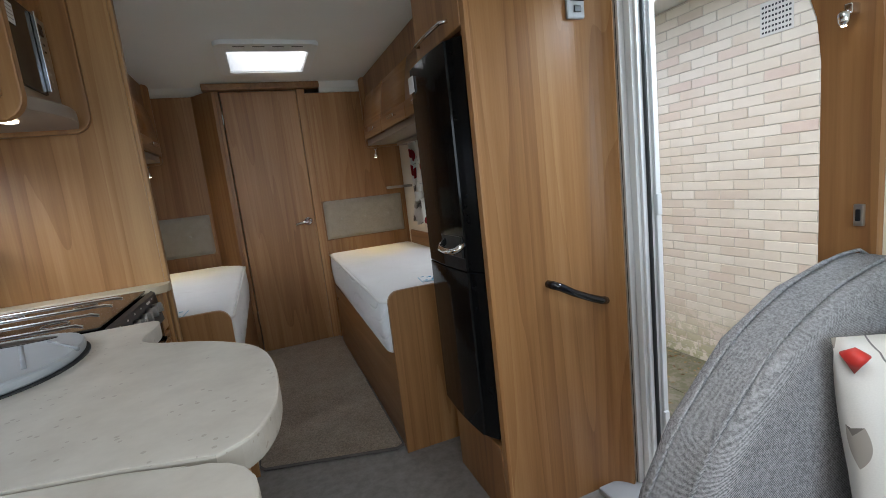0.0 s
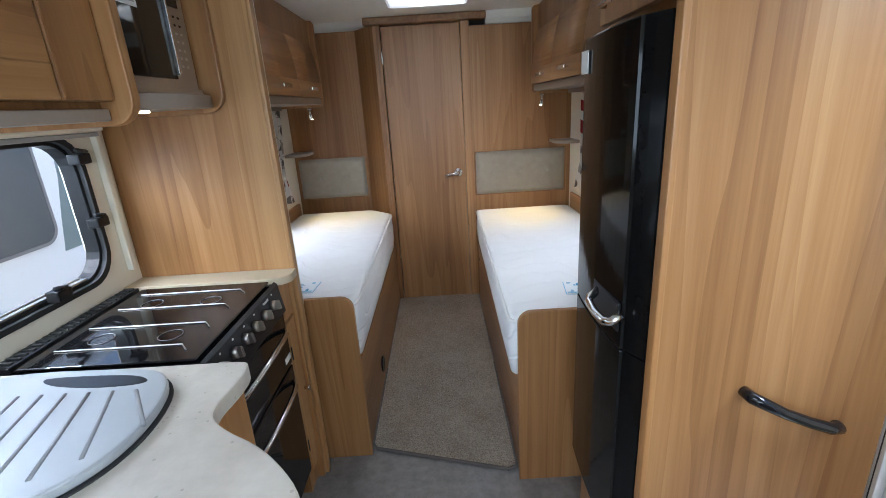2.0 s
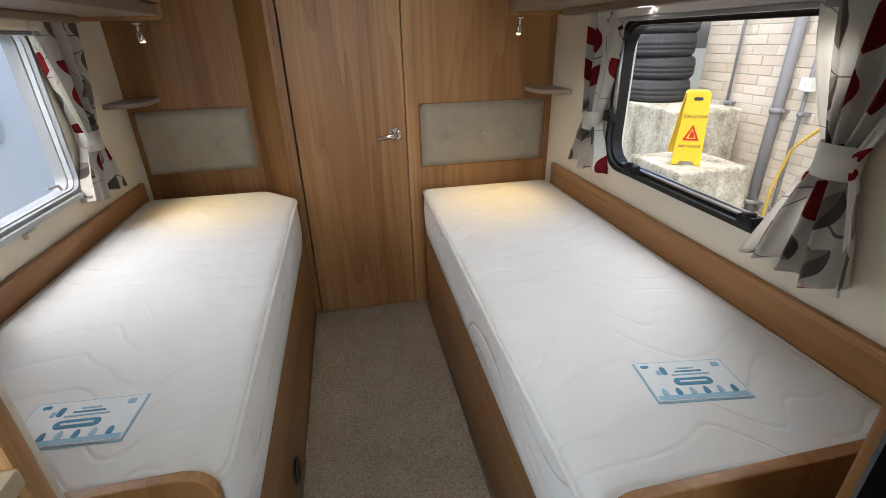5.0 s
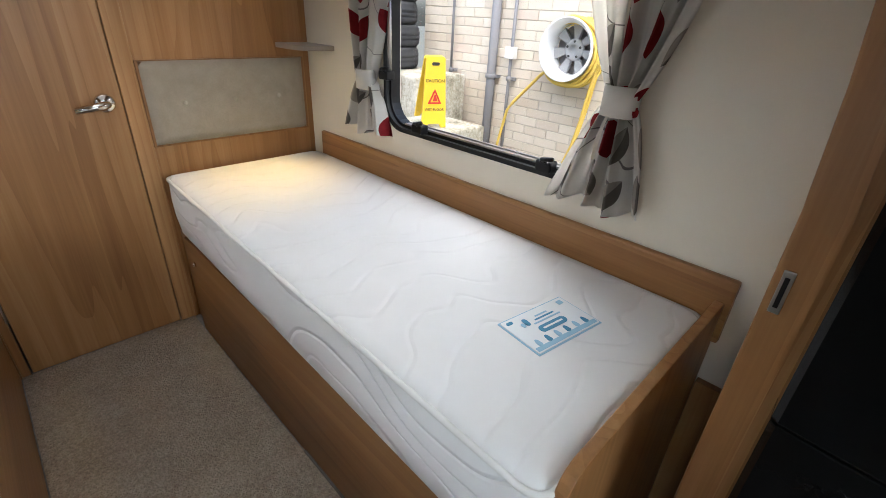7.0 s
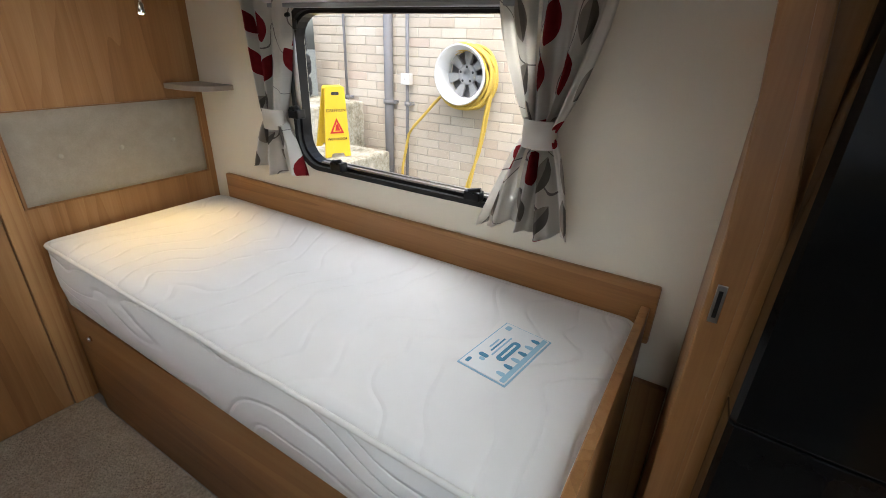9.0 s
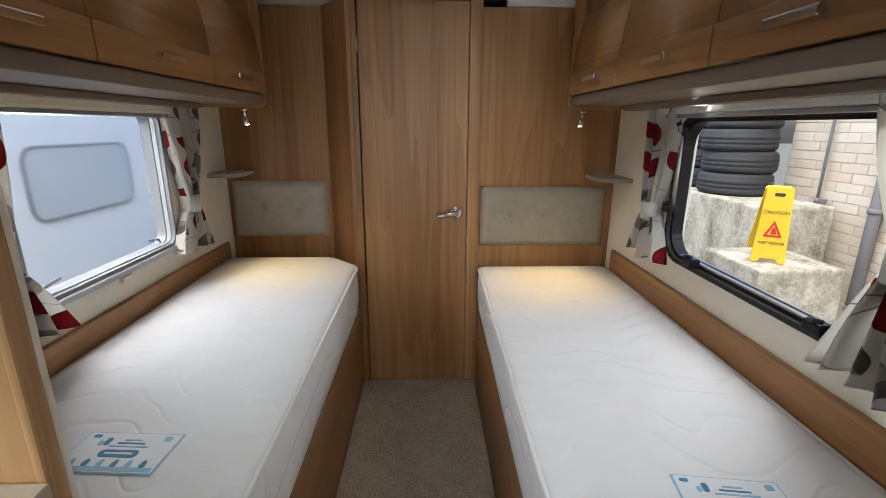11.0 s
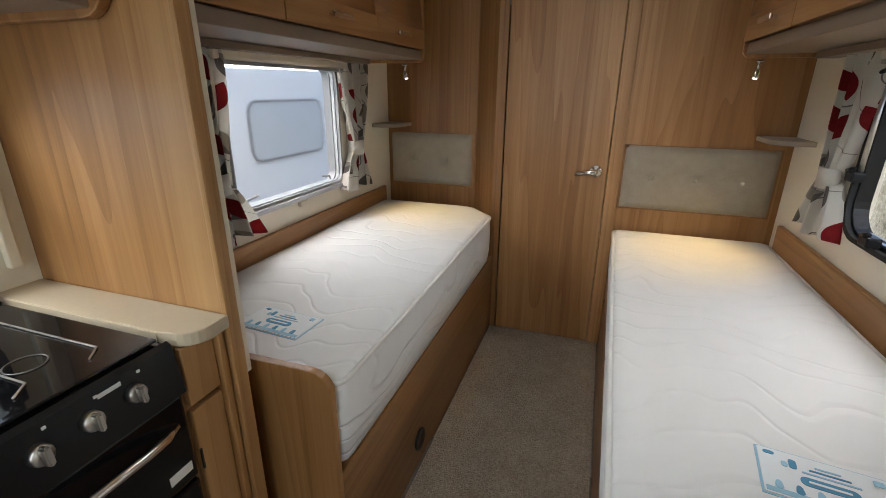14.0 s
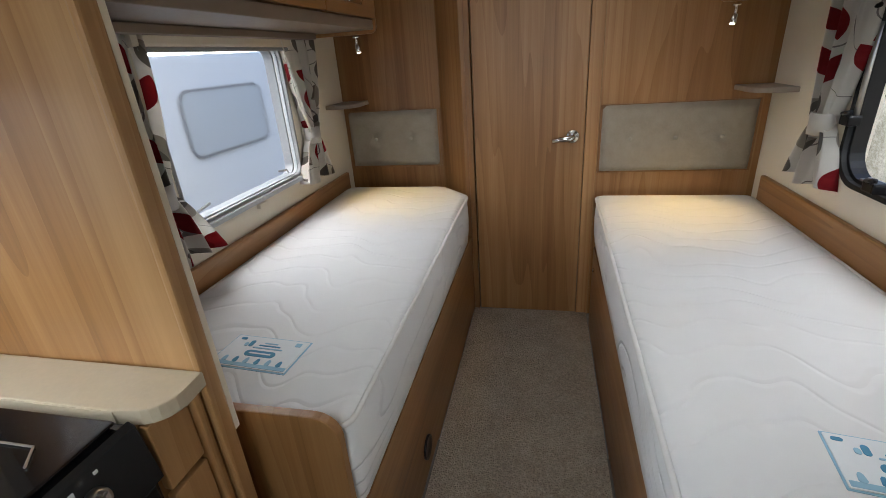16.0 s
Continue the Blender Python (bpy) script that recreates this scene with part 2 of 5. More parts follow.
def leaf_print(name, ground, which="UV", density=8.6, size=0.052):
    """Cloth printed with scattered red and grey leaves on thin stems."""
    n = Nodes(name)
    v = n.coords((1, 1, 1), which)
    vor = n.node("TexVoronoi", {"voronoi_dimensions": "2D"}, Vector=v, Scale=density, Randomness=0.45)
    cell = n.node("VectorMath", {"operation": "SCALE"}, i0=vor.outputs["Position"], Scale=1.0).outputs[0]
    sub = n.node("VectorMath", {"operation": "SUBTRACT"}, i0=v, i1=cell).outputs[0]
    rand = n.node("SeparateColor", None, Color=vor.outputs["Color"])
    turn = n.math("MULTIPLY_ADD", rand.outputs[1], 2.2, -1.1)
    rot = n.node("VectorRotate", {"rotation_type": "Z_AXIS"}, Vector=sub, Angle=turn).outputs[0]
    xyz = n.node("SeparateXYZ", None, Vector=rot)
    long = n.math("DIVIDE", xyz.outputs[1], size)
    wide = n.math("MULTIPLY", n.math("SUBTRACT", 1.0, n.math("MULTIPLY", long, long)), size * 0.52)
    inside = n.math("LESS_THAN", n.math("ABSOLUTE", xyz.outputs[0]), wide)
    keep = n.math("LESS_THAN", rand.outputs[0], 0.93)
    half = n.math("GREATER_THAN", xyz.outputs[0], 0.0)
    red = n.mix(n.noise(v, 40.0), (0.20, 0.012, 0.018), (0.36, 0.03, 0.035))
    grey = n.mix(half, (0.20, 0.18, 0.16), (0.42, 0.38, 0.33))
    leaf = n.mix(n.math("LESS_THAN", rand.outputs[2], 0.42), grey, red)
    stem = n.math("LESS_THAN", n.math("ABSOLUTE", n.math("SUBTRACT", n.noise(v, 4.0, 1.0), 0.5)), 0.0028)
    thread = n.noise(v, 700.0, 2.0)
    base = n.mix(thread, tuple(c * 0.86 for c in ground), ground)
    base = n.mix(n.math("MULTIPLY", stem, 0.8), base, (0.12, 0.10, 0.10))
    col = n.mix(n.math("MULTIPLY", inside, keep), base, leaf)
    n.end(col, 0.88, 0, n.bump(thread, 0.2, 0.001), 0.1)
    thin = n.node("BsdfTranslucent", None, Color=col)
    both = n.node("MixShader", None, i0=0.22, i1=n.bsdf.outputs[0], i2=thin.outputs[0])
    n.put(n.tree.nodes["Material Output"].inputs["Surface"], both.outputs[0])
    return n.mat


PRINT = leaf_print("leaf_printed_cotton", (0.86, 0.83, 0.77))
CUSHION_PRINT = leaf_print("leaf_printed_cushion", (0.86, 0.83, 0.77), "UV", 10.5, 0.046)


def brick_mat(name, island):
    n = Nodes(name)
    pick = n.node("NewGeometry").outputs["Random Per Island"] if island else n.node("ObjectInfo").outputs["Random"]
    v = n.node("NewGeometry").outputs["Position"]
    col = n.ramp(pick, (0.0, (0.55, 0.46, 0.36)), (0.3, (0.62, 0.56, 0.45)), (0.7, (0.68, 0.63, 0.53)), (0.9, (0.60, 0.52, 0.41)), (1.0, (0.58, 0.46, 0.38)))
    dirt = n.noise(v, 7.0, 6.0, 0.7)
    stain = n.noise(v, 1.3, 5.0, 0.7)
    col = n.mix(n.math("MULTIPLY", dirt, 0.38), col, (0.42, 0.36, 0.29))
    col = n.mix(n.math("MULTIPLY", n.math("SUBTRACT", stain, 0.32), 0.9), col, (0.78, 0.74, 0.66))
    grit = n.noise(v, 160.0, 3.0)
    low = n.node("MapRange", None, Value=n.node("SeparateXYZ", None, Vector=v).outputs[2], From_Min=-0.60, From_Max=-0.10, To_Min=0.9, To_Max=0.0).outputs[0]
    moss = n.math("MULTIPLY", low, n.math("GREATER_THAN", n.noise(v, 11.0, 5.0, 0.7), 0.47))
    col = n.mix(n.math("MULTIPLY", moss, 0.6), col, (0.22, 0.24, 0.06))
    return n.end(col, 0.9, 0, n.bump(grit, 0.5, 0.004), 0.2)


BRICK, BRICK_FAR = brick_mat("pale_brick", False), brick_mat("pale_brick_run", True)
MORTAR = plain("mortar", (0.52, 0.475, 0.40), 0.95, 0, 0.1, 120, 0.5)


def paving_mat():
    n = Nodes("mossy_paving")
    v = n.node("NewGeometry").outputs["Position"]
    col = n.ramp(n.noise(v, 6.0, 6.0, 0.7), (0.3, (0.09, 0.085, 0.06)), (0.6, (0.17, 0.155, 0.12)), (0.8, (0.25, 0.24, 0.20)))
    moss = n.math("GREATER_THAN", n.noise(v, 14.0, 6.0, 0.75), 0.50)
    col = n.mix(n.math("MULTIPLY", moss, 0.7), col, (0.075, 0.08, 0.03))
    return n.end(col, 0.6, 0, n.bump(n.noise(v, 60.0), 0.5, 0.006))


PAVING = paving_mat()
YELLOW = plain("yellow_plastic", (0.80, 0.55, 0.03), 0.45, 0, 0.05)
HOSE = plain("yellow_hose", (0.72, 0.52, 0.10), 0.5, 0, 0.06)
PIPE_GREY = plain("grey_pipe", (0.22, 0.22, 0.23), 0.55, 0, 0.08)
TYRE = plain("tyre_rubber", (0.035, 0.037, 0.04), 0.75, 0, 0.2, 50, 0.4)


def lichen():
    n = Nodes("lichened_concrete")
    v = n.node("NewGeometry").outputs["Position"]
    streak = n.noise(v, 5.0, 7.0, 0.72)
    speck = n.noise(v, 38.0, 5.0, 0.7)
    run = n.noise(n.coords((7, 7, 3)), 1.0, 3.0, 0.6)
    worn = n.math("MULTIPLY_ADD", speck, 0.30, n.math("MULTIPLY_ADD", run, 0.25, n.math("MULTIPLY", streak, 0.45)))
    col = n.ramp(worn, (0.36, (0.11, 0.10, 0.065)), (0.48, (0.38, 0.36, 0.28)), (0.60, (0.64, 0.62, 0.54)))
    return n.end(col, 0.95, 0, n.bump(n.noise(v, 70.0, 4.0), 0.6, 0.006), 0.2)


CONCRETE = lichen()
STRIPE_GREY = plain("grey_green_stripe", (0.20, 0.25, 0.26), 0.3)
STRIPE_RED = plain("maroon_stripe", (0.10, 0.035, 0.05), 0.3)
RED = plain("red_print", (0.55, 0.03, 0.02), 0.5)
INK = plain("black_print", (0.03, 0.03, 0.03), 0.6)
BLUE = plain("blue_print", (0.06, 0.25, 0.42), 0.7)
PALE_BLUE = plain("pale_blue_print", (0.30, 0.52, 0.66), 0.7)
WHEEL_WHITE = plain("white_wheel_lacquer", (0.78, 0.79, 0.78), 0.3, 0, 0.03)
LABEL = plain("white_satin_label", (0.76, 0.79, 0.80), 0.55)

# ---- building ----
BASE = {}


def thing(name, at, label, category, group="", kind=""):
    """A top-level thing: an empty at its base."""
    ob = new(name)
    ob.empty_display_size = 0.05
    ob.location = at
    BASE[ob] = Vector(at)
    return tagged(ob, label, category, group, kind)


def solid(name, bm, material, label="", category="", kind="", smooth=False, group=""):
    """A thing or a piece of the setting that is one mesh, in world coordinates."""
    me = bpy.data.meshes.new(name)
    for f in bm.faces:
        f.smooth = smooth
    bm.to_mesh(me)
    bm.free()
    me.materials.append(material)
    ob = new(name, me)
    BASE[ob] = Vector((0, 0, 0))
    return tagged(ob, label, category, group, kind)


def part(name, bm, material, parent, label="", smooth=False):
    """Links a bmesh in world coordinates as one mesh under a thing or a part."""
    base = BASE[parent]
    bmesh.ops.translate(bm, verts=bm.verts, vec=-base)
    me = bpy.data.meshes.new(name)
    for f in bm.faces:
        f.smooth = smooth
    bm.to_mesh(me)
    bm.free()
    me.materials.append(material)
    ob = new(name, me)
    ob.parent = parent
    BASE[ob] = base
    return tagged(ob, label)


def box(x0, x1, y0, y1, z0, z1, bevel=0.0, seg=2, bm=None):
    bm2 = bmesh.new()
    m = Matrix.LocRotScale(((x0 + x1) / 2, (y0 + y1) / 2, (z0 + z1) / 2), None, (abs(x1 - x0), abs(y1 - y0), abs(z1 - z0)))
    bmesh.ops.create_cube(bm2, size=1, matrix=m)
    if bevel:
        bmesh.ops.bevel(bm2, geom=bm2.edges[:], offset=bevel, segments=seg, profile=0.6, affect="EDGES")
    return join(bm, bm2)


def join(bm, extra):
    if bm is None:
        return extra
    me = bpy.data.meshes.new("joint")
    extra.to_mesh(me)
    extra.free()
    bm.from_mesh(me)
    bpy.data.meshes.remove(me)
    return bm


PLANES = {"z": lambda a, b, c: (a, b, c), "y": lambda a, b, c: (a, c, b), "x": lambda a, b, c: (c, a, b)}


def prism(points, axis, lo, hi, bevel=0.0, seg=2, bm=None, holes=()):
    """A flat outline pulled along an axis: points are (x, y), (x, z) or (y, z)."""
    b2 = bmesh.new()
    put = PLANES[axis]
    bottom = [b2.verts.new(put(a, b, lo)) for a, b in points]
    top = [b2.verts.new(put(a, b, hi)) for a, b in points]
    b2.faces.new(bottom)
    b2.faces.new(top[::-1])
    k = len(points)
    for i in range(k):
        b2.faces.new((bottom[i], top[i], top[(i + 1) % k], bottom[(i + 1) % k]))
    bmesh.ops.recalc_face_normals(b2, faces=b2.faces)
    if bevel:
        rims = [e for e in b2.edges if len({v.co[{"x": 0, "y": 1, "z": 2}[axis]] > (lo + hi) / 2 for v in e.verts}) == 1]
        bmesh.ops.bevel(b2, geom=rims, offset=bevel, segments=seg, profile=0.6, affect="EDGES")
    return join(bm, b2)


def ring_prism(outer, inner, axis, lo, hi, bm=None):
    """A frame between two outlines with the same number of points."""
    b2 = bmesh.new()
    put = PLANES[axis]
    loops = [[b2.verts.new(put(a, b, d)) for a, b in pts] for pts in (outer, inner) for d in (lo, hi)]
    k = len(outer)
    o0, o1, i0, i1 = loops
    for i in range(k):
        j = (i + 1) % k
        for q in ((o0[i], o1[i], o1[j], o0[j]), (i0[i], i0[j], i1[j], i1[i]), (o0[i], o0[j], i0[j], i0[i]), (o1[i], i1[i], i1[j], o1[j])):
            b2.faces.new(q)
    bmesh.ops.recalc_face_normals(b2, faces=b2.faces)
    return join(bm, b2)


def round_rect(a0, a1, b0, b1, r, n=5):
    """Outline of a rectangle with round corners."""
    rs = r if isinstance(r, (tuple, list)) else (r,) * 4
    pts = []
    for (ca, cb), start, q in (((a1, b1), 0, rs[0]), ((a0, b1), 90, rs[1]), ((a0, b0), 180, rs[2]), ((a1, b0), 270, rs[3])):
        sa, sb = (1 if ca == a1 else -1), (1 if cb == b1 else -1)
        for i in range(n + 1):
            w = radians(start + 90 * i / n)
            pts.append((ca - sa * q + q * math.cos(w), cb - sb * q + q * math.sin(w)))
    return pts


def tube(points, radius, n=8, bm=None, closed=False):
    """A round bar along a line of points."""
    b2 = bmesh.new()
    ps = [Vector(p) for p in points]
    rings = []
    for i, p in enumerate(ps):
        a = ps[i - 1] if i or closed else p
        b = ps[(i + 1) % len(ps)] if i + 1 < len(ps) or closed else p
        t = (b - a).normalized()
        side = t.cross(Vector((0, 0, 1)) if abs(t.z) < 0.9 else Vector((1, 0, 0))).normalized()
        up = side.cross(t)
        r = radius[i] if isinstance(radius, (list, tuple)) else radius
        rings.append([b2.verts.new(p + r * (math.cos(2 * math.pi * k / n) * side + math.sin(2 * math.pi * k / n) * up)) for k in range(n)])
    last = len(rings) if closed else len(rings) - 1
    for i in range(last):
        r0, r1 = rings[i], rings[(i + 1) % len(rings)]
        for k in range(n):
            b2.faces.new((r0[k], r0[(k + 1) % n], r1[(k + 1) % n], r1[k]))
    if not closed:
        b2.faces.new(rings[0][::-1])
        b2.faces.new(rings[-1])
    bmesh.ops.recalc_face_normals(b2, faces=b2.faces)
    return join(bm, b2)


def lathe(profile, m, n=24, bm=None, loop=False):
    """Turns (radius, height) pairs about the z axis of the pose m."""
    b2 = bmesh.new()
    rings = []
    for r, h in profile:
        rings.append([b2.verts.new(m @ Vector((r * math.cos(2 * math.pi * k / n), r * math.sin(2 * math.pi * k / n), h))) for k in range(n)])
    for r0, r1 in zip(rings, rings[1:] + ([rings[0]] if loop else [])):
        for k in range(n):
            b2.faces.new((r0[k], r0[(k + 1) % n], r1[(k + 1) % n], r1[k]))
    if profile[0][0] > 1e-4 and not loop:
        b2.faces.new(rings[0][::-1])
    if profile[-1][0] > 1e-4 and not loop:
        b2.faces.new(rings[-1])
    bmesh.ops.remove_doubles(b2, verts=b2.verts, dist=1e-5)
    bmesh.ops.recalc_face_normals(b2, faces=b2.faces)
    return join(bm, b2)


def arc(ca, cb, r, d0, d1, n=8):
    return [(ca + r * math.cos(radians(d0 + (d1 - d0) * i / n)), cb + r * math.sin(radians(d0 + (d1 - d0) * i / n))) for i in range(n + 1)]

# ---- setting: the caravan shell ----
XL, XR, YB, YBL, YF, ZC = -1.025, 1.00, 0.0, 0.19, -5.30, 2.00
T = 0.08
LW, RW, KW = (-1.11, -0.37, 0.90, 1.44), (-1.46, -0.555, 0.893, 1.435), (-2.98, -1.865, 0.965, 1.42)
DOOR = (-3.055, -2.50, 0.02, 1.78)

solid("floor", box(XL - T, XR + T, YF - T, YBL + 1.0, -0.06, 0.0), VINYL, "worn grey vinyl floor under the carpet", "floor", "structure")


def wall_with_holes(name, x0, x1, y0, y1, z0, z1, holes, mat, label):
    """A side wall made of butted blocks round its openings."""
    bm = bmesh.new()
    ys = sorted({y0, y1, *[v for h in holes for v in h[:2]]})
    for a, b in zip(ys, ys[1:]):
        hole = [h for h in holes if h[0] <= a + 1e-6 and h[1] >= b - 1e-6]
        if not hole:
            box(x0, x1, a, b, z0, z1, bm=bm)
        else:
            h = hole[0]
            if h[2] > z0 + 0.001:
                box(x0, x1, a, b, z0, h[2], bm=bm)
            box(x0, x1, a, b, h[3], z1, bm=bm)
    return solid(name, bm, mat, label, "wall", "structure")


wall_with_holes("wall_left", XL - T, XL, YF - T, YBL + 0.9, 0.0, ZC, [LW, KW], CREAM, "cream lined caravan side wall with windows")
wall_with_holes("wall_right", XR, XR + T, YF - T, YBL + 0.9, 0.0, ZC, [RW, DOOR], CREAM, "cream lined caravan side wall with entrance")
front = bmesh.new()
box(XL, XR, YF - T, YF, 0, 0.95, bm=front)
box(XL, XR, YF - T, YF, 1.72, ZC, bm=front)
box(XL, -0.88, YF - T, YF, 0.95, 1.72, bm=front)
box(0.88, XR, YF - T, YF, 0.95, 1.72, bm=front)
solid("wall_front", front, CREAM, "plain cream front wall with window opening", "wall", "structure")
solid("wall_back", box(XL, XR, YBL + 0.82, YBL + 0.9, 0, ZC), CREAM, "plain cream end wall", "wall", "structure")
RL = (-0.17, 0.27, -0.86, -0.40)
# Unseen ceiling opening, added for the lounge fill lamp.
added_hatch = (-0.30, 0.30, -3.90, -3.30)
roof = bmesh.new()
for y0, y1, hole in ((YF - T, added_hatch[2], None), (added_hatch[2], added_hatch[3], added_hatch), (added_hatch[3], RL[2], None), (RL[2], RL[3], RL), (RL[3], YBL + 0.9, None)):
    if hole is None:
        box(XL - T, XR + T, y0, y1, ZC, ZC + 0.05, bm=roof)
    else:
        box(XL - T, hole[0], y0, y1, ZC, ZC + 0.05, bm=roof)
        box(hole[1], XR + T, y0, y1, ZC, ZC + 0.05, bm=roof)
solid("ceiling", roof, CEIL, "smooth white caravan ceiling", "ceiling", "structure")

# end wall of the bedroom: flat on one side of the door, recessed on the other
solid("wall_bulkhead_right", box(0.31, XR, YB, YB + 0.03, 0, 1.92), WOOD_Z, "wood-grain panelled bulkhead beside the washroom door", "wall", "structure")
# The recess and return take the darker wood, which holds their shade.
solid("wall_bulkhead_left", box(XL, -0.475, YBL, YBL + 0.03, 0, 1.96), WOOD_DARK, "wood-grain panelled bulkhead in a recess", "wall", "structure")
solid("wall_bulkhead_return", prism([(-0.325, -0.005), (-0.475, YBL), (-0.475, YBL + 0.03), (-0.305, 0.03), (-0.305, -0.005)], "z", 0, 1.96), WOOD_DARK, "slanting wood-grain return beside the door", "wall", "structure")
cove = prism([(YB - 0.03, 2.0), (YB - 0.02, 1.955), (YB + 0.0, 1.925), (YB + 0.03, 1.92), (YB + 0.03, 2.0)], "x", 0.42, XR)
prism([(YBL - 0.12, 2.0), (YBL - 0.05, 1.975), (YBL + 0.03, 1.96), (YBL + 0.03, 2.0)], "x", XL, -0.36, bm=cove)
solid("trim_ceiling_cove", cove, CEIL, "white cove between ceiling and bulkhead", "trim", "structure")
door = thing("door_1", (-0.01, 0, 0), "closed wood-grain washroom door with chrome lever", "door", "", "structure")
part("door_leaf", box(-0.272, 0.248, -0.002, 0.03, 0.008, 1.945, 0.003), WOOD_Z, door)
part("door_post", box(0.2505, 0.31, -0.014, 0.03, 0, 1.95, 0.004), WOOD_Z, door)
# Left post and header take the shaded wood tone too.
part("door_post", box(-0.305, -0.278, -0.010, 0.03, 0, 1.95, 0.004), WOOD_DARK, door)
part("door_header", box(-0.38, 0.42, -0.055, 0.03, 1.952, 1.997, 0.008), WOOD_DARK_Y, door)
lever = part("door_rose", lathe([(0.0, 0.014), (0.026, 0.014), (0.032, 0.006), (0.032, 0)], pose(0.195, -0.002, 0.965, 90)), CHROME, door, "round chrome rose", True)
part("door_lever", tube([(0.195, -0.012, 0.965), (0.195, -0.045, 0.965), (0.180, -0.050, 0.963), (0.10, -0.047, 0.952)], [0.011, 0.012, 0.014, 0.011]), CHROME, lever, "chrome lever", True)
for z in (0.25, 1.72):
    part("hinge", box(-0.282, -0.272, -0.014, -0.002, z, z + 0.07, 0.002), CHROME, door)


# ---- beds ----
def bed(name, side, x_in, x_wall, y_foot, y_head):
    s = side
    t = thing(name, ((x_in + x_wall) / 2, (y_foot + y_head) / 2, 0), "fixed wood-grain single bed base with foot board", "bed", "fixed single beds")
    xa = x_in
    # Aisle faces use the darker wood copy, their shade being in its tone.
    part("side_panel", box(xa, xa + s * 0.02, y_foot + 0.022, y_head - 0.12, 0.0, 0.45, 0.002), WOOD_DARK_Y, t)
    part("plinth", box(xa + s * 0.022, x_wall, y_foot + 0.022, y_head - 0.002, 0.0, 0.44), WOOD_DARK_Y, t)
    fz = 0.731 if s > 0 else 0.750
    r = 0.05
    lo, hi = sorted((xa - s * 0.005, x_wall))
    out = round_rect(lo, hi, 0, fz, (0.002, r, 0.002, 0.002) if s > 0 else (r, 0.002, 0.002, 0.002))
    part("foot_board", prism(out, "y", y_foot, y_foot + 0.022, 0.003), WOOD_Z, t)
    part("wall_board", box(x_wall - s * 0.022, x_wall, y_foot - (0.015 if s > 0 else 0.0), y_head - 0.10, 0.62, 0.792, 0.008), WOOD_Y, t)
    return t


bed_r = bed("single_bed", 1, 0.31, XR, -1.85, YB)
bed_l = bed("single_bed", -1, -0.31, XL, -1.67, YBL)
part("vent_hole", lathe([(0.0, 0.004), (0.034, 0.004), (0.042, 0.008), (0.042, 0.0)], pose(-0.309, -1.144, 0.13, 0, 90)), BLACK, bed_l, "round black vent", True)
part("latch", lathe([(0.0, 0.012), (0.008, 0.010), (0.010, 0)], pose(0.31, -0.20, 0.36, 0, -90)), CHROME, bed_r, "small chrome push latch", True)


def offset_loop(pts, d):
    """Moves a closed outline inwards by d."""
    out, k = [], len(pts)
    area = sum(pts[i][0] * pts[(i + 1) % k][1] - pts[(i + 1) % k][0] * pts[i][1] for i in range(k))
    sg = 1 if area > 0 else -1
    for i in range(k):
        a, b, c = (Vector(pts[j % k]) for j in (i - 1, i, i + 1))
        n1 = Vector((-(b - a).y, (b - a).x)).normalized() * sg
        n2 = Vector((-(c - b).y, (c - b).x)).normalized() * sg
        m = (n1 + n2).normalized()
        out.append(tuple(b + m * d / max(0.5, m.dot(n1))))
    return out


def mattress(outline, z0, z1, label):
    c = [sum(p[i] for p in outline) / len(outline) for i in (0, 1)]
    t = thing("mattress", (c[0], c[1], z0), label, "mattress", "mattresses")
    pts = []
    k = len(outline)
    for i in range(k):
        a, b, d = (Vector(outline[j % k]) for j in (i - 1, i, i + 1))
        r = 0.042
        p, q = b + (a - b).normalized() * r, b + (d - b).normalized() * r
        for u in (0, 0.25, 0.5, 0.75, 1):
            pts.append(tuple(p.lerp(b, u).lerp(b.lerp(q, u), u)))
    dense = []
    for i, p in enumerate(pts):
        q = Vector(pts[(i + 1) % len(pts)])
        p = Vector(p)
        steps = max(1, int((q - p).length / 0.08))
        dense += [tuple(p.lerp(q, s / steps)) for s in range(steps)]
    bm = bmesh.new()
    rows = []
    for inset, z in ((0.02, z0), (0.004, z0 + 0.012), (-0.004, z0 + 0.08), (-0.006, z1 - 0.10), (-0.002, z1 - 0.022), (0.003, z1 - 0.010), (0.014, z1 - 0.001), (0.03, z1 + 0.001)):
        loop = offset_loop(dense, inset)
        rows.append([bm.verts.new((x, y, z + (0.0006 * math.sin(9 * x + 7 * y) if z > z1 else 0) + (0.0035 * math.sin(31 * (x + y)) if z0 + 0.03 < z < z1 - 0.03 else 0))) for x, y in loop])
    for r0, r1 in zip(rows, rows[1:]):
        for i in range(len(r0)):
            j = (i + 1) % len(r0)
            bm.faces.new((r0[i], r0[j], r1[j], r1[i]))
    bm.faces.new(rows[0][::-1])
    bm.faces.new(rows[-1])
    bmesh.ops.recalc_face_normals(bm, faces=bm.faces)
    part("cover", bm, TICKING, t, "", True)
    for z, d in ((z1 - 0.012, -0.003),):
        part("piping", tube([(x, y, z) for x, y in offset_loop(dense, d)], 0.0065, 8, closed=True), PIPING, t, "", True)
    return t


mat_r = mattress([(0.282, -1.825), (0.960, -1.825), (0.965, -0.065), (0.312, -0.065)], 0.452, 0.697, "white quilted single mattress on the bed base")
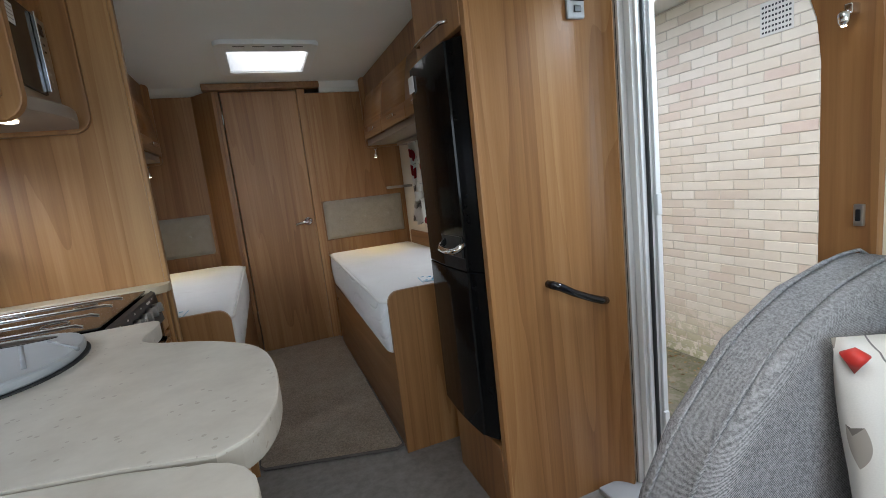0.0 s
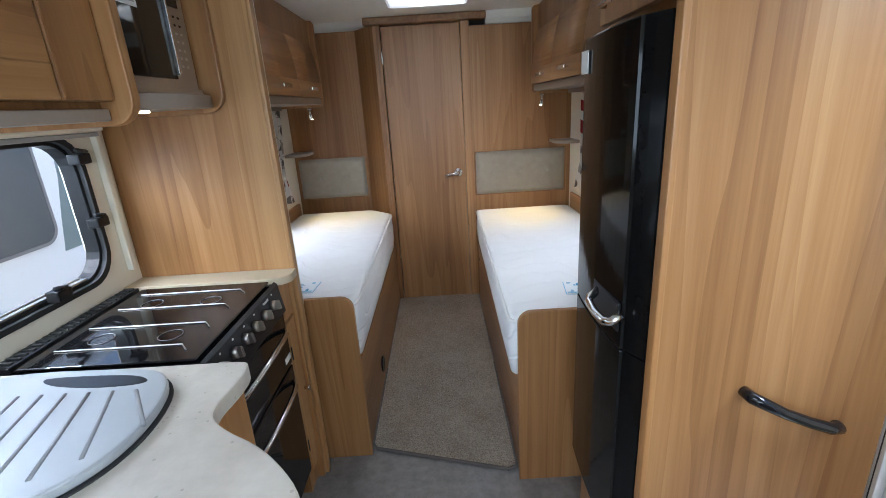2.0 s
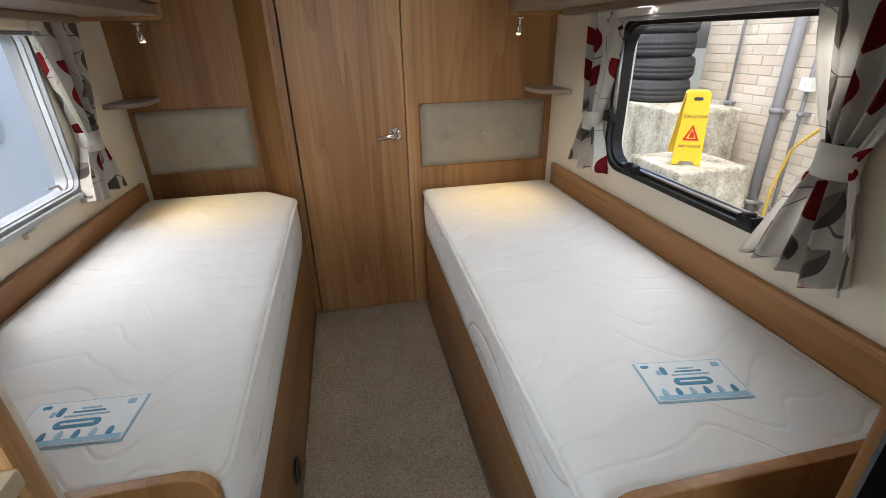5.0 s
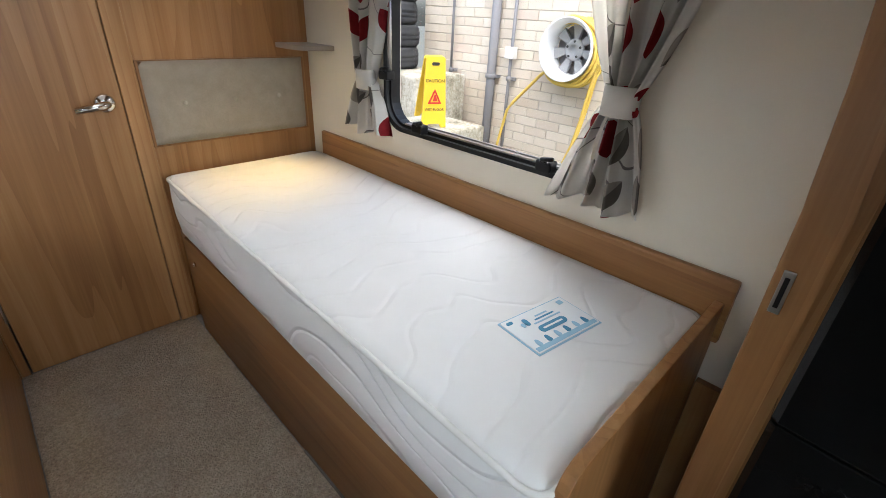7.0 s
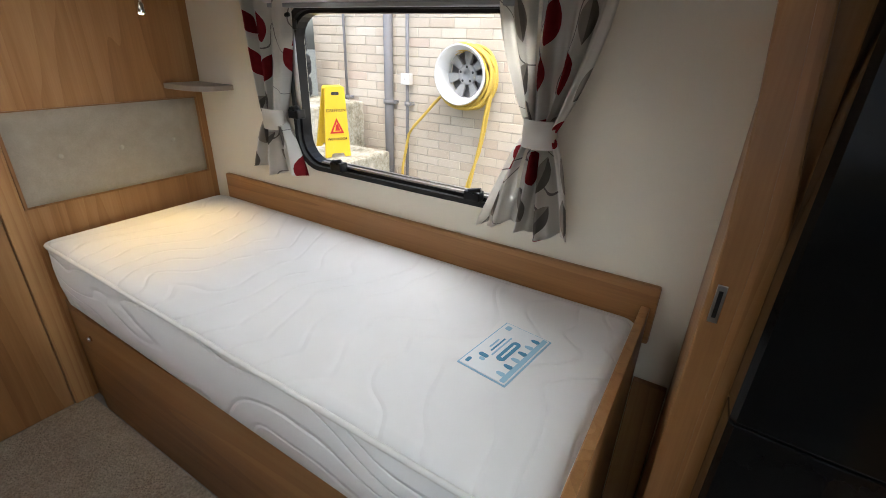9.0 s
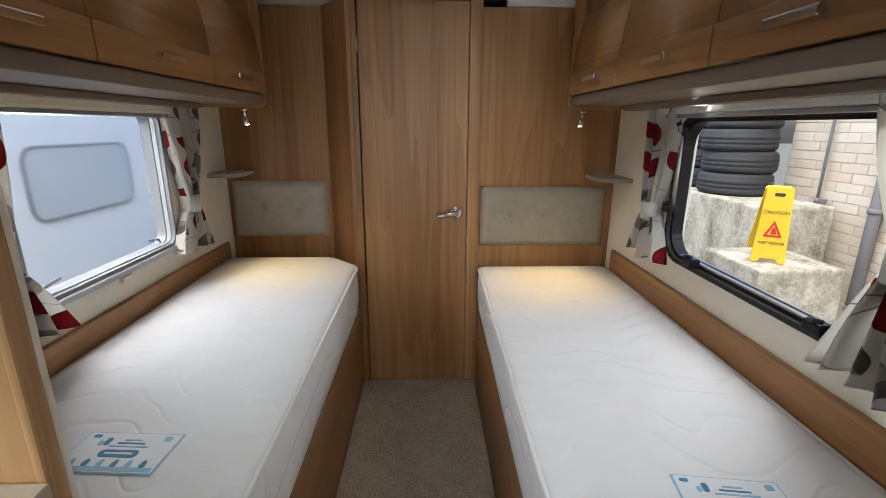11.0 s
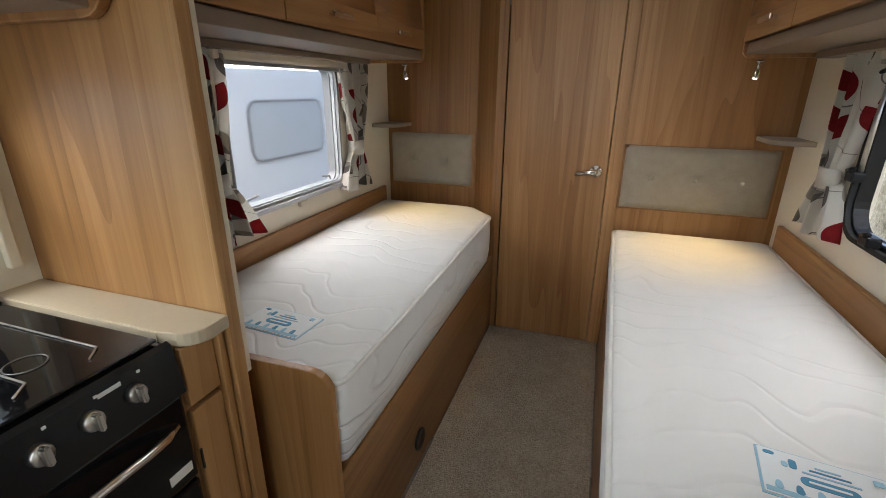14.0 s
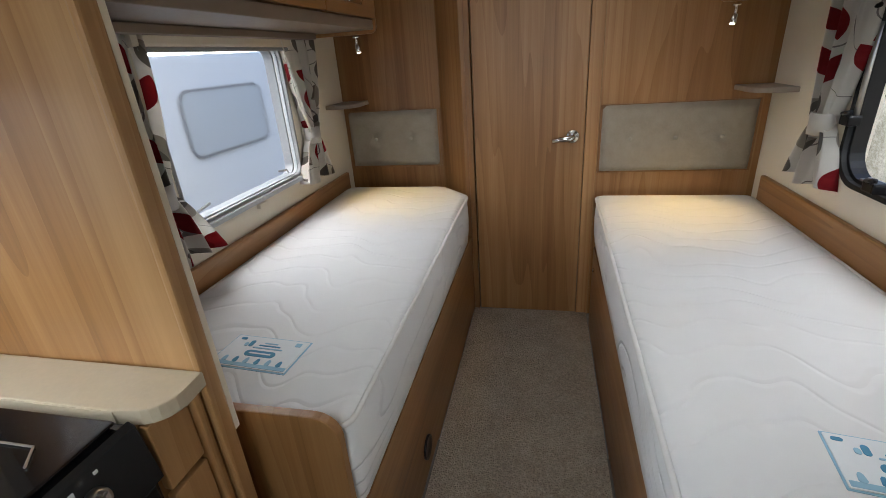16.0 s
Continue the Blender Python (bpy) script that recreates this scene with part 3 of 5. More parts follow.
mat_l = mattress([(-0.300, -1.642), (-0.302, -0.12), (-0.46, 0.05), (-0.99, 0.05), (-0.99, -1.642)], 0.462, 0.718, "white quilted mattress with one corner cut off")


def bed_label(cx, cy, z, w, d, turn):
    """Sewn-on maker's label: blue border, bars for the print."""
    m = pose(cx, cy, z, 0, 0, turn)
    t = thing("mattress_label", (cx, cy, z), "white satin label with blue print on the mattress", "label", "mattress labels")

    def slab(x0, x1, y0, y1, h, r=0.002):
        bm = prism(round_rect(x0, x1, y0, y1, r), "z", 0.0, h)
        bmesh.ops.transform(bm, matrix=m, verts=bm.verts)
        return bm

    part("border", slab(-w / 2, w / 2, -d / 2, d / 2, 0.0012), PALE_BLUE, t)
    part("field", slab(-w / 2 + 0.004, w / 2 - 0.004, -d / 2 + 0.004, d / 2 - 0.004, 0.0032), LABEL, t)
    part("blue_pill", slab(-0.040, 0.044, -0.017, 0.005, 0.0042, 0.0105), BLUE, t, "rounded blue bar")
    part("pill_text", slab(-0.028, 0.032, -0.0085, -0.0035, 0.0048, 0.001), LABEL, t, "bar of unreadable print")
    for k, (x0, x1, yy) in enumerate(((-0.022, 0.038, 0.024), (-0.034, 0.050, 0.014), (-0.012, 0.026, 0.034))):
        part("text_line", slab(x0, x1, yy, yy + 0.004, 0.0042, 0.001), BLUE if k == 0 else PALE_BLUE, t, "line of unreadable print")
    part("leaf_motif", slab(-0.052, -0.040, 0.018, 0.042, 0.0042, 0.0055), BLUE, t, "blue leaf motif")
    part("leaf_motif", slab(-0.064, -0.054, 0.018, 0.032, 0.0042, 0.0045), PALE_BLUE, t, "pale blue leaf motif")
    part("badge", slab(-0.090, -0.072, 0.042, 0.051, 0.0042, 0.0045), BLUE, t, "oval blue badge")
    part("badge", slab(0.072, 0.088, 0.036, 0.050, 0.0042, 0.003), PALE_BLUE, t)
    part("wave_strip", slab(-w / 2 + 0.007, w / 2 - 0.007, -d / 2 + 0.007, -d / 2 + 0.019, 0.0038, 0.002), PALE_BLUE, t, "pale blue wave band")
    for i in range(6):
        lf = prism([(0.008 * math.cos(a) * (1.0 if math.sin(a) < 0 else 0.7), 0.011 * math.sin(a)) for a in [k * math.pi / 5 for k in range(10)]], "z", 0.0, 0.0043)
        bmesh.ops.transform(lf, matrix=m @ pose(-0.075 + 0.030 * i, -0.034, 0), verts=lf.verts)
        part("leaf_print", lf, BLUE if i % 2 else PALE_BLUE, t)
    return t


bed_label(0.640, -1.600, 0.6985, 0.205, 0.125, -8)
bed_label(-0.603, -1.455, 0.7195, 0.215, 0.125, -4)

# ---- padded headboards ----
PAD_BUTTON = plain("headboard_button_cloth", (0.42, 0.38, 0.31), 0.8)


def headboard(x0, x1, y, z0, z1, buttons):
    t = thing("headboard_pad", ((x0 + x1) / 2, y, z0), "buttoned pale grey fabric headboard on the bulkhead", "headboard", "headboards")
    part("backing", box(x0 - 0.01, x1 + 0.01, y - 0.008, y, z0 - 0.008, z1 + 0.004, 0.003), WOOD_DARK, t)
    bm = bmesh.new()
    nx, nz = 40, 18
    spots = [(x0 + (x1 - x0) * b, (z0 + z1) / 2 + 0.0) for b in buttons]
    rows = []
    for j in range(nz + 1):
        row = []
        for i in range(nx + 1):
            u, v = i / nx, j / nz
            x, z = x0 + (x1 - x0) * u, z0 + (z1 - z0) * v
            edge = min(u * (x1 - x0), (1 - u) * (x1 - x0), v * (z1 - z0), (1 - v) * (z1 - z0))
            puff = 0.024 * (1 - math.exp(-edge / 0.010))
            for sx, sz in spots:
                puff -= 0.016 * math.exp(-(((x - sx) ** 2 + (z - sz) ** 2) / 0.0005))
            row.append(bm.verts.new((x, y - 0.008 - puff, z)))
        rows.append(row)
    for r0, r1 in zip(rows, rows[1:]):
        for i in range(nx):
            bm.faces.new((r0[i], r0[i + 1], r1[i + 1], r1[i]))
    part("pad", bm, PAD, t, "", True)
    for sx, sz in spots:
        part("button", lathe([(0.0, 0.008), (0.006, 0.0065), (0.0095, 0.003), (0.0095, 0)], pose(sx, y - 0.0165, sz, 90)), PAD_BUTTON, t, "", True)
    return t


headboard(0.322, 0.958, YB, 0.797, 1.098, (0.2, 0.5, 0.8))
headboard(-1.0, -0.497, YBL, 0.803, 1.100, (0.3, 0.7))


# ---- overhead lockers ----
def bar_handle(parent, x, y, z, s, length=0.115, axis="y"):
    """A bowed chrome bar on two feet, standing off a face that looks along -s x."""
    lo, hi = sorted((x - s * 0.018, x - s * 0.030))
    h = part("handle", box(lo, hi, y - length / 2, y + length / 2, z - 0.007, z + 0.013, 0.004), CHROME, parent, "flat chrome handle")
    for e in (-0.35, 0.35):
        lo, hi = sorted((x, x - s * 0.018))
        part("foot", box(lo, hi, y + e * length - 0.006, y + e * length + 0.006, z - 0.002, z + 0.008, 0.001), CHROME, h)
    return h


def locker_run(name, s, xf, xw, y0, y1, z0, seams, handles, group):
    """Overhead lockers: curved fronts with chrome handles over a grey underside."""
    t = thing(name, ((xf + xw) / 2, (y0 + y1) / 2, z0), "wood-grain overhead locker with chrome handles", "locker", group)
    part("body", box(min(xf + s * 0.03, xw), max(xf + s * 0.03, xw), y0, y1, z0 + 0.012, 1.995), WOOD_DARK, t)
    part("underside", box(min(xf - s * 0.0, xw), max(xf, xw), y0, y1, z0 - 0.03, z0 + 0.01, 0.004), SOFFIT, t)
    part("light_rail", box(min(xw - s * 0.02, xw - s * 0.09), max(xw - s * 0.02, xw - s * 0.09), y0 + 0.02, y1 - 0.1, z0 - 0.055, z0 - 0.031, 0.004), SOFFIT, t)
    part("end_panel", prism(round_rect(min(xf - s * 0.012, xw), max(xf - s * 0.012, xw), z0 - 0.045, 1.995, 0.03), "y", y1, y1 + 0.016, 0.003), WOOD_Z, t)
    edges = [y0, *seams, y1]
    for a, b in zip(edges, edges[1:]):
        prof = []
        for i in range(9):
            u = i / 8
            prof.append((xf - s * 0.012 + s * 0.10 * u ** 2.4, z0 + 0.012 + u * (1.985 - z0)))
        back = [(p + s * 0.02, q) for p, q in prof[::-1]]
        d = part("locker_door", prism(prof + back, "y", a + 0.002, b - 0.002), WOOD_Y, t, "", True)
        for e in d.data.polygons:
            e.use_smooth = abs(e.normal.y) < 0.5
        part("finger_rail", box(min(xf - s * 0.018, xf + s * 0.0), max(xf - s * 0.018, xf), a + 0.002, b - 0.002, z0 + 0.012, z0 + 0.10, 0.003), WOOD_Y, d)
    for y in handles:
        bar_handle(t, xf - s * 0.016, y, z0 + 0.055, s, 0.13)
    return t


right_locker = locker_run("overhead_locker", 1, 0.71, XR, -1.725, -0.14, 1.515, (-1.20, -0.66), (-0.46, -0.97, -1.46), "bedroom lockers")
part("end_panel", prism(round_rect(0.698, XR, 1.475, 1.995, (0.002, 0.002, 0.035, 0.002)), "y", -1.742, -1.7255, 0.004), WOOD_Z, right_locker)
locker_run("overhead_locker", -1, -0.70, XL, -1.715, -0.09, 1.515, (-1.18, -0.60), (-0.38, -0.90, -1.41), "bedroom lockers")

# ---- fridge housing, wardrobe side and entrance ----
house = thing("fridge_housing", (0.75, -2.16, 0), "tall wood-grain housing round the fridge with a top locker", "cabinet")
part("side_panel", box(0.593, XR, -2.018, -1.944, 0, 1.995, 0.004), WOOD_Z, house)
part("edge_band", prism([(-2.016, 0), (-1.942, 0), (-1.942, 1.10), (-1.934, 1.25), (-1.920, 1.40), (-1.895, 1.62), (-1.86, 1.76), (-1.86, 1.995), (-1.975, 1.995), (-1.980, 1.40), (-1.996, 1.25), (-2.016, 1.10)], "x", 0.573, 0.592, 0.004), WOOD_Z, house)
part("edge_strip", prism([(-1.994, 0), (-1.985, 0), (-1.985, 1.10), (-1.974, 1.25), (-1.958, 1.40), (-1.955, 1.98), (-1.964, 1.98), (-1.967, 1.40), (-1.983, 1.25), (-1.994, 1.10)], "x", 0.5705, 0.5728), WOOD_EDGE, house)
part("inner_panel", box(0.972, 0.995, -1.940, -1.853, 0, 0.50, 0.003), WOOD_DARK, house)
kp = part("keep_plate", box(0.5700, 0.5735, -1.966, -1.952, 0.955, 1.020, 0.001), STEEL, house, "small steel keep plate")
part("striker", box(0.5692, 0.5705, -1.962, -1.956, 0.964, 1.011, 0.001), BLACK, kp, "dark slot")
pan = [(0.506, -2.415), (0.506, -2.436), (0.85, -2.436)] + arc(0.85, -2.556, 0.12, 90, 26, 8) + [(0.973, -2.492), (0.976, -2.415)]
wp = part("entrance_panel", prism(pan, "z", 0, 1.995), WOOD_Z, house, "pale wood-grain panel beside the entrance")
part("edge_band", box(0.490, 0.505, -2.442, -2.412, 0, 1.995, 0.004), WOOD_EDGE, house)
part("kick_panel", box(0.488, 0.508, -2.411, -2.031, 0.0, 0.27, 0.003), WOOD_DARK, house)
top = part("top_locker_door", box(0.488, 0.510, -2.411, -2.031, 1.60, 1.97, 0.004), WOOD_Z, house)
part("handle", tube([(0.489, -2.33, 1.64), (0.467, -2.315, 1.638), (0.461, -2.20, 1.636), (0.467, -2.085, 1.638), (0.489, -2.07, 1.64)], 0.006), CHROME, top, "chrome bar handle", True)
part("bridge_panel", box(0.86, XR, -1.855, -1.7425, 1.56, 1.995, 0.004), WOOD_DARK, house, "wood-grain panel over the bed foot")
part("back_fill", box(0.53, XR, -2.411, -2.031, 1.585, 1.995), WOOD_DARK, house)

fridge = thing("fridge_freezer", (0.75, -2.17, 0.30), "tall glossy black caravan fridge with chrome handle", "fridge")
part("carcass", box(0.525, XR - 0.01, -2.408, -2.033, 0.28, 1.58), BLACK, fridge)
for z0, z1, nm in ((0.300, 0.868, "freezer_door"), (0.871, 1.575, "fridge_door")):
    prof = [(0.522, -2.356), (0.462, -2.356)] + [(0.459 - 0.010 * math.sin(math.pi * (0.1 + 0.9 * i / 12)), -2.354 + 0.338 * i / 12) for i in range(13)] + [(0.466, -2.008), (0.522, -2.006)]
    fd = part(nm, prism(prof, "z", z0, z1, 0.003), FRIDGE_BLACK, fridge)
    part("edge_trim", prism([(0.522, -2.406), (0.490, -2.406), (0.474, -2.380), (0.463, -2.3575), (0.522, -2.3575)], "z", z0, z1, 0.002), FRIDGE_BLACK, fd, "black door edge")
hb = part("handle_recess", box(0.4475, 0.455, -2.350, -2.185, 0.915, 0.985, 0.003), BLACK, fridge)
part("handle", tube([(0.452, -2.366, 0.965), (0.428, -2.362, 0.948), (0.420, -2.345, 0.942), (0.416, -2.29, 0.940), (0.420, -2.236, 0.942), (0.428, -2.220, 0.948), (0.452, -2.216, 0.965)], 0.0105, 10), CHROME, hb, "chrome grab handle", True)
part("paper_tag", box(0.4485, 0.4515, -2.07, -2.02, 1.49, 1.545), LABEL, fridge, "small white paper tag")

grab = thing("grab_handle", (0.8, -2.42, 0.75), "black plastic grab handle on the entrance panel", "handle")
part("bar", tube([(0.702, -2.437, 0.799), (0.704, -2.462, 0.799), (0.725, -2.472, 0.790), (0.77, -2.473, 0.764), (0.83, -2.473, 0.736), (0.88, -2.472, 0.716), (0.906, -2.464, 0.708), (0.912, -2.446, 0.706)], [0.013, 0.014, 0.0135, 0.0125, 0.0125, 0.0135, 0.014, 0.013], 12), BLACK_GLOSS, grab, "", True)
panel_sw = thing("control_panel", (0.875, -2.437, 1.613), "small dark control panel in a pale surround", "switch")
part("surround", box(0.838, 0.913, -2.448, -2.4365, 1.613, 1.74, 0.006), GREY_PLASTIC, panel_sw)
part("screen", box(0.850, 0.901, -2.451, -2.447, 1.665, 1.725, 0.002), BLACK_GLOSS, panel_sw)
part("button", box(0.863, 0.888, -2.4515, -2.447, 1.632, 1.652, 0.002), BLACK, panel_sw)

# ---- entrance ----
ent = thing("door_2", (1.05, -2.75, 0), "open caravan entrance with white aluminium frame and arched head", "door", "", "structure")
y0, y1, z1 = DOOR[0], DOOR[1], DOOR[3]
outer = round_rect(y0 - 0.10, y1 + 0.07, 0.004, z1 + 0.09, (0.10, 0.50, 0.01, 0.01), 8)
inner = round_rect(y0, y1, 0.02, z1, (0.06, 0.46, 0.01, 0.01), 8)
part("inner_trim", box(0.975, 0.999, y1 - 0.008, y1 + 0.012, 0.023, 1.995, 0.002), GREIGE, ent, "pale grey door trim")
part("trim_seal", box(0.9742, 0.9755, y1 + 0.001, y1 + 0.0035, 0.023, 1.99), BLACK_RUBBER, ent)
part("wood_surround", ring_prism(outer, inner, "x", XR - 0.022, XR - 0.001), WOOD_Z, ent)
inner2 = round_rect(y0 + 0.012, y1 - 0.03, 0.03, z1 - 0.012, (0.05, 0.45, 0.01, 0.01), 8)
part("aluminium_frame", ring_prism(round_rect(y0, y1, 0.02, z1, (0.06, 0.46, 0.01, 0.01), 8), inner2, "x", XR + 0.0, XR + 0.10), WHITE, ent)
corner = bmesh.new()
prism([(y0, z1), (y0, z1 - 0.46)] + arc(y0 + 0.46, z1 - 0.46, 0.46, 180, 90, 8)[1:], "x", XR + 0.002, XR + T, bm=corner)
part("frame_corner", corner, WHITE, ent)
for k in range(3):
    part("seal", box(XR + 0.012 + 0.028 * k, XR + 0.020 + 0.028 * k, y1 - 0.042, y1 - 0.030, 0.05, z1 - 0.06, 0.002), BLACK_RUBBER if k == 1 else WHITE, ent)
for z in (0.22, 0.98):
    part("hinge", box(XR + 0.062, XR + 0.082, y1 - 0.052, y1 - 0.040, z, z + 0.07, 0.003), WHITE, ent)
part("threshold", box(XR - 0.16, XR + 0.10, y0 - 0.02, y1 + 0.05, 0.001, 0.022, 0.006), GREY_PLASTIC, ent)
sw = thing("light_switch", (0.985, -3.128, 0.985), "small grey switch on the door surround", "switch")
part("plate", box(0.970, 0.978, -3.137, -3.119, 0.990, 1.034, 0.003), STEEL, sw)
part("rocker", box(0.967, 0.971, -3.132, -3.124, 1.000, 1.024, 0.002), BLACK, sw)
dome = thing("ceiling_spot", (0.93, -3.11, 1.37), "small chrome spot lamp near the entrance", "lamp")
part("bracket", box(0.950, 0.979, -3.119, -3.105, 1.392, 1.412, 0.003), CHROME, dome)
part("shade", lathe([(0.006, 0), (0.009, 0.008), (0.0095, 0.020), (0.006, 0.026)], pose(0.94, -3.112, 1.372)), CHROME, dome, "", True)
part("bulb", lathe([(0.0, -0.003), (0.0045, -0.0015), (0.0055, 0.002)], pose(0.94, -3.112, 1.372)), BULB, dome)

# ---- kitchen ----
part_wall = thing("partition", (-0.75, -1.71, 0), "full-height wood-grain partition between kitchen and bed", "partition", "", "structure")
part("panel", box(XL, -0.491, -1.75, -1.722, 0, 1.995), WOOD_Z, part_wall)
part("edge_band", box(-0.4905, -0.476, -1.753, -1.719, 0, 1.995, 0.005), WOOD_Z, part_wall)
part("edge_strip", box(-0.496, -0.480, -1.7185, -1.704, 0.752, 1.995, 0.003), CREAM, part_wall)
ledge = thing("worktop_ledge", (-0.75, -1.80, 0.87), "narrow cream laminate ledge beside the cooker", "worktop")
part("top", prism([(XL, -1.7535), (-0.472, -1.7535), (-0.470, -1.80)] + arc(-0.518, -1.80, 0.048, 0, -90, 6) + [(-0.545, -1.852), (XL, -1.852)], "z", 0.886, 0.914, 0.003), LEDGE, ledge)
part("edge_lipping", box(XL, -0.547, -1.8535, -1.8523, 0.888, 0.912), LEDGE, ledge)
cup = thing("narrow_cupboard", (-0.75, -1.80, 0), "slim wood-grain cupboard beside the cooker", "cupboard")
part("body", box(XL, -0.520, -1.852, -1.7535, 0, 0.885), WOOD_DARK, cup)
part("cupboard_door", box(-0.5195, -0.502, -1.848, -1.772, 0.10, 0.74, 0.004), WOOD_Z, cup)
part("drawer_front", box(-0.5195, -0.502, -1.848, -1.772, 0.752, 0.882, 0.004), WOOD_Z, cup)
part("end_post", box(-0.5195, -0.490, -1.770, -1.7535, 0.0, 0.885, 0.003), WOOD_Z, cup)
part("knob", lathe([(0.006, 0), (0.006, 0.01), (0.012, 0.016), (0.010, 0.022), (0, 0.023)], pose(-0.502, -1.789, 0.442, 0, 90)), CHROME, cup, "small chrome knob", True)

cook = thing("cooker", (-0.75, -2.11, 0), "black gas cooker with glass lid, grill and oven", "cooker")
part("carcass", box(XL + 0.02, -0.535, -2.358, -1.858, 0.06, 0.86), BLACK, cook)
hob = part("hob_top", box(-0.985, -0.515, -2.358, -1.858, 0.862, 0.899, 0.006), BLACK_GLOSS, cook, "glossy black hob")
part("glass_lid", box(-0.955, -0.530, -2.350, -1.866, 0.904, 0.910, 0.003), BLACK_GLOSS, hob, "black glass lid")
for yy in (-2.30, -2.0):
    part("lid_foot", box(-0.62, -0.60, yy, yy + 0.02, 0.898, 0.904), BLACK, hob)
for (bx, by) in ((-0.66, -2.0), (-0.66, -2.22), (-0.84, -2.0), (-0.84, -2.22)):
    part("burner_ring", lathe([(0.0295, 0), (0.031, 0.001), (0.0295, 0.002), (0.028, 0.001)], pose(bx, by, 0.9105), loop=True), DULL_STEEL, hob, "", True)
for i, yy in enumerate((-1.925, -2.035, -2.155, -2.275)):
    part("pan_support", tube([(-0.92, yy, 0.9125), (-0.60, yy, 0.9125), (-0.575, yy - 0.03, 0.9125)], 0.0019, 6), STEEL, hob)
part("rear_vent", box(-1.015, -0.965, -2.35, -1.865, 0.893, 0.915, 0.003), BLACK, cook)
for i in range(22):
    part("vent_slot", box(-1.005, -0.972, -2.335 + i * 0.0215, -2.327 + i * 0.0215, 0.915, 0.920, 0.001), BLACK_RUBBER, cook)
fascia = part("control_fascia", prism([(-0.516, 0.905), (-0.506, 0.898), (-0.492, 0.800), (-0.54, 0.800), (-0.54, 0.86)], "y", -2.358, -1.858, 0.003), BLACK, cook)
for i in range(6):
    ky = -1.947 - 0.0725 * i
    m = pose(-0.4995, ky, 0.857, 0, 82)
    kn = part("knob", lathe([(0.0165, 0), (0.016, 0.010), (0.0145, 0.014), (0.0, 0.0145)], m, 20), STEEL, fascia, "brushed steel knob", True)
    gb = bmesh.new()
    bmesh.ops.create_cube(gb, size=1, matrix=m @ pose(0, 0, 0.020) @ Matrix.Diagonal((0.031, 0.010, 0.017, 1)))
    bmesh.ops.bevel(gb, geom=gb.edges[:], offset=0.003, segments=2, affect="EDGES")
    part("grip", gb, STEEL, kn)
    part("dial_mark", box(-0.5035, -0.5015, ky + 0.014, ky + 0.0195, 0.886, 0.8905), WHITE, fascia)
part("maker_bar", box(-0.5035, -0.5015, -2.000, -1.962, 0.882, 0.889), WHITE, fascia)
for z0, z1, nm in ((0.600, 0.796, "grill_door"), (0.13, 0.593, "oven_door")):
    d = part(nm, box(-0.54, -0.500, -2.352, -1.864, z0, z1, 0.006), BLACK_GLOSS, cook)
    hy = [-2.33 + 0.44 * i / 12 for i in range(13)]
    zt = z1 - 0.035
    part("handle", tube([(-0.500 + 0.040 * math.sin(math.pi * i / 12) ** 0.5, y, zt - 0.022 * (1 - math.sin(math.pi * i / 12))) for i, y in enumerate(hy)], 0.0085), CHROME, d, "bowed chrome handle", True)
part("trim_strip", box(-0.5395, -0.4985, -2.352, -1.864, 0.7965, 0.7995), STEEL, cook, "thin steel strip")
for zz in (0.20, 0.60):
    part("hinge", box(-0.5035, -0.4995, -1.851, -1.846, zz, zz + 0.05, 0.001), BLACK, cup, "dark hinge")
part("sticker", box(-0.500, -0.4985, -1.925, -1.875, 0.625, 0.645), WHITE, cook, "small white sticker")


def eased(points, first=0, last=None, rounds=2):
    """Cuts the corners of an outline between two of its points."""
    head, run, tail = points[:first], points[first:last], points[last:] if last else []
    for _ in range(rounds):
        cut = [run[0]] if last else []
        pairs = list(zip(run, run[1:])) + ([] if last else [(run[-1], run[0])])
        for (ax, ay), (bx, by) in pairs:
            cut += [(0.75 * ax + 0.25 * bx, 0.75 * ay + 0.25 * by), (0.25 * ax + 0.75 * bx, 0.25 * ay + 0.75 * by)]
        run = cut + ([run[-1]] if last else [])
    return head + run + tail


work = thing("worktop", (-0.6, -2.8, 0.86), "curved stone-effect kitchen worktop", "worktop")
edge = [(XL, -2.362), (-0.425, -2.362), (-0.400, -2.366), (-0.390, -2.40), (-0.393, -2.46), (-0.402, -2.51), (-0.395, -2.56), (-0.345, -2.602), (-0.28, -2.638), (-0.22, -2.69), (-0.170, -2.75), (-0.145, -2.82), (-0.134, -2.91), (-0.134, -3.00), (-0.143, -3.06), (-0.165, -3.11), (-0.205, -3.132), (-0.30, -3.104), (XL, -2.94)]
part("top", prism(eased(edge, 1, 17), "z", 0.867, 0.905, 0.004), STONE, work)
flap = thing("worktop_flap", (-0.6, -3.4, 0.86), "hinged stone-effect worktop flap with rounded end", "worktop")
part("top", prism([(XL, -2.945), (-0.30, -3.109), (-0.23, -3.134)] + arc(-0.240, -3.215, 0.08, 85, 0, 5) + [(-0.160, -3.50)] + arc(-0.240, -3.50, 0.08, 0, -90, 5) + [(XL, -3.58)], "z", 0.867, 0.904, 0.004), STONE, flap)
unit = thing("kitchen_unit", (-0.75, -2.8, 0), "wood-grain kitchen base unit under the worktop", "cabinet")
part("body", prism([(XL, -2.366), (-0.435, -2.366), (-0.435, -2.54), (-0.26, -2.72), (-0.205, -2.85), (-0.205, -3.05), (-0.275, -3.56), (XL, -3.56)], "z", 0, 0.866), WOOD_Z, unit)
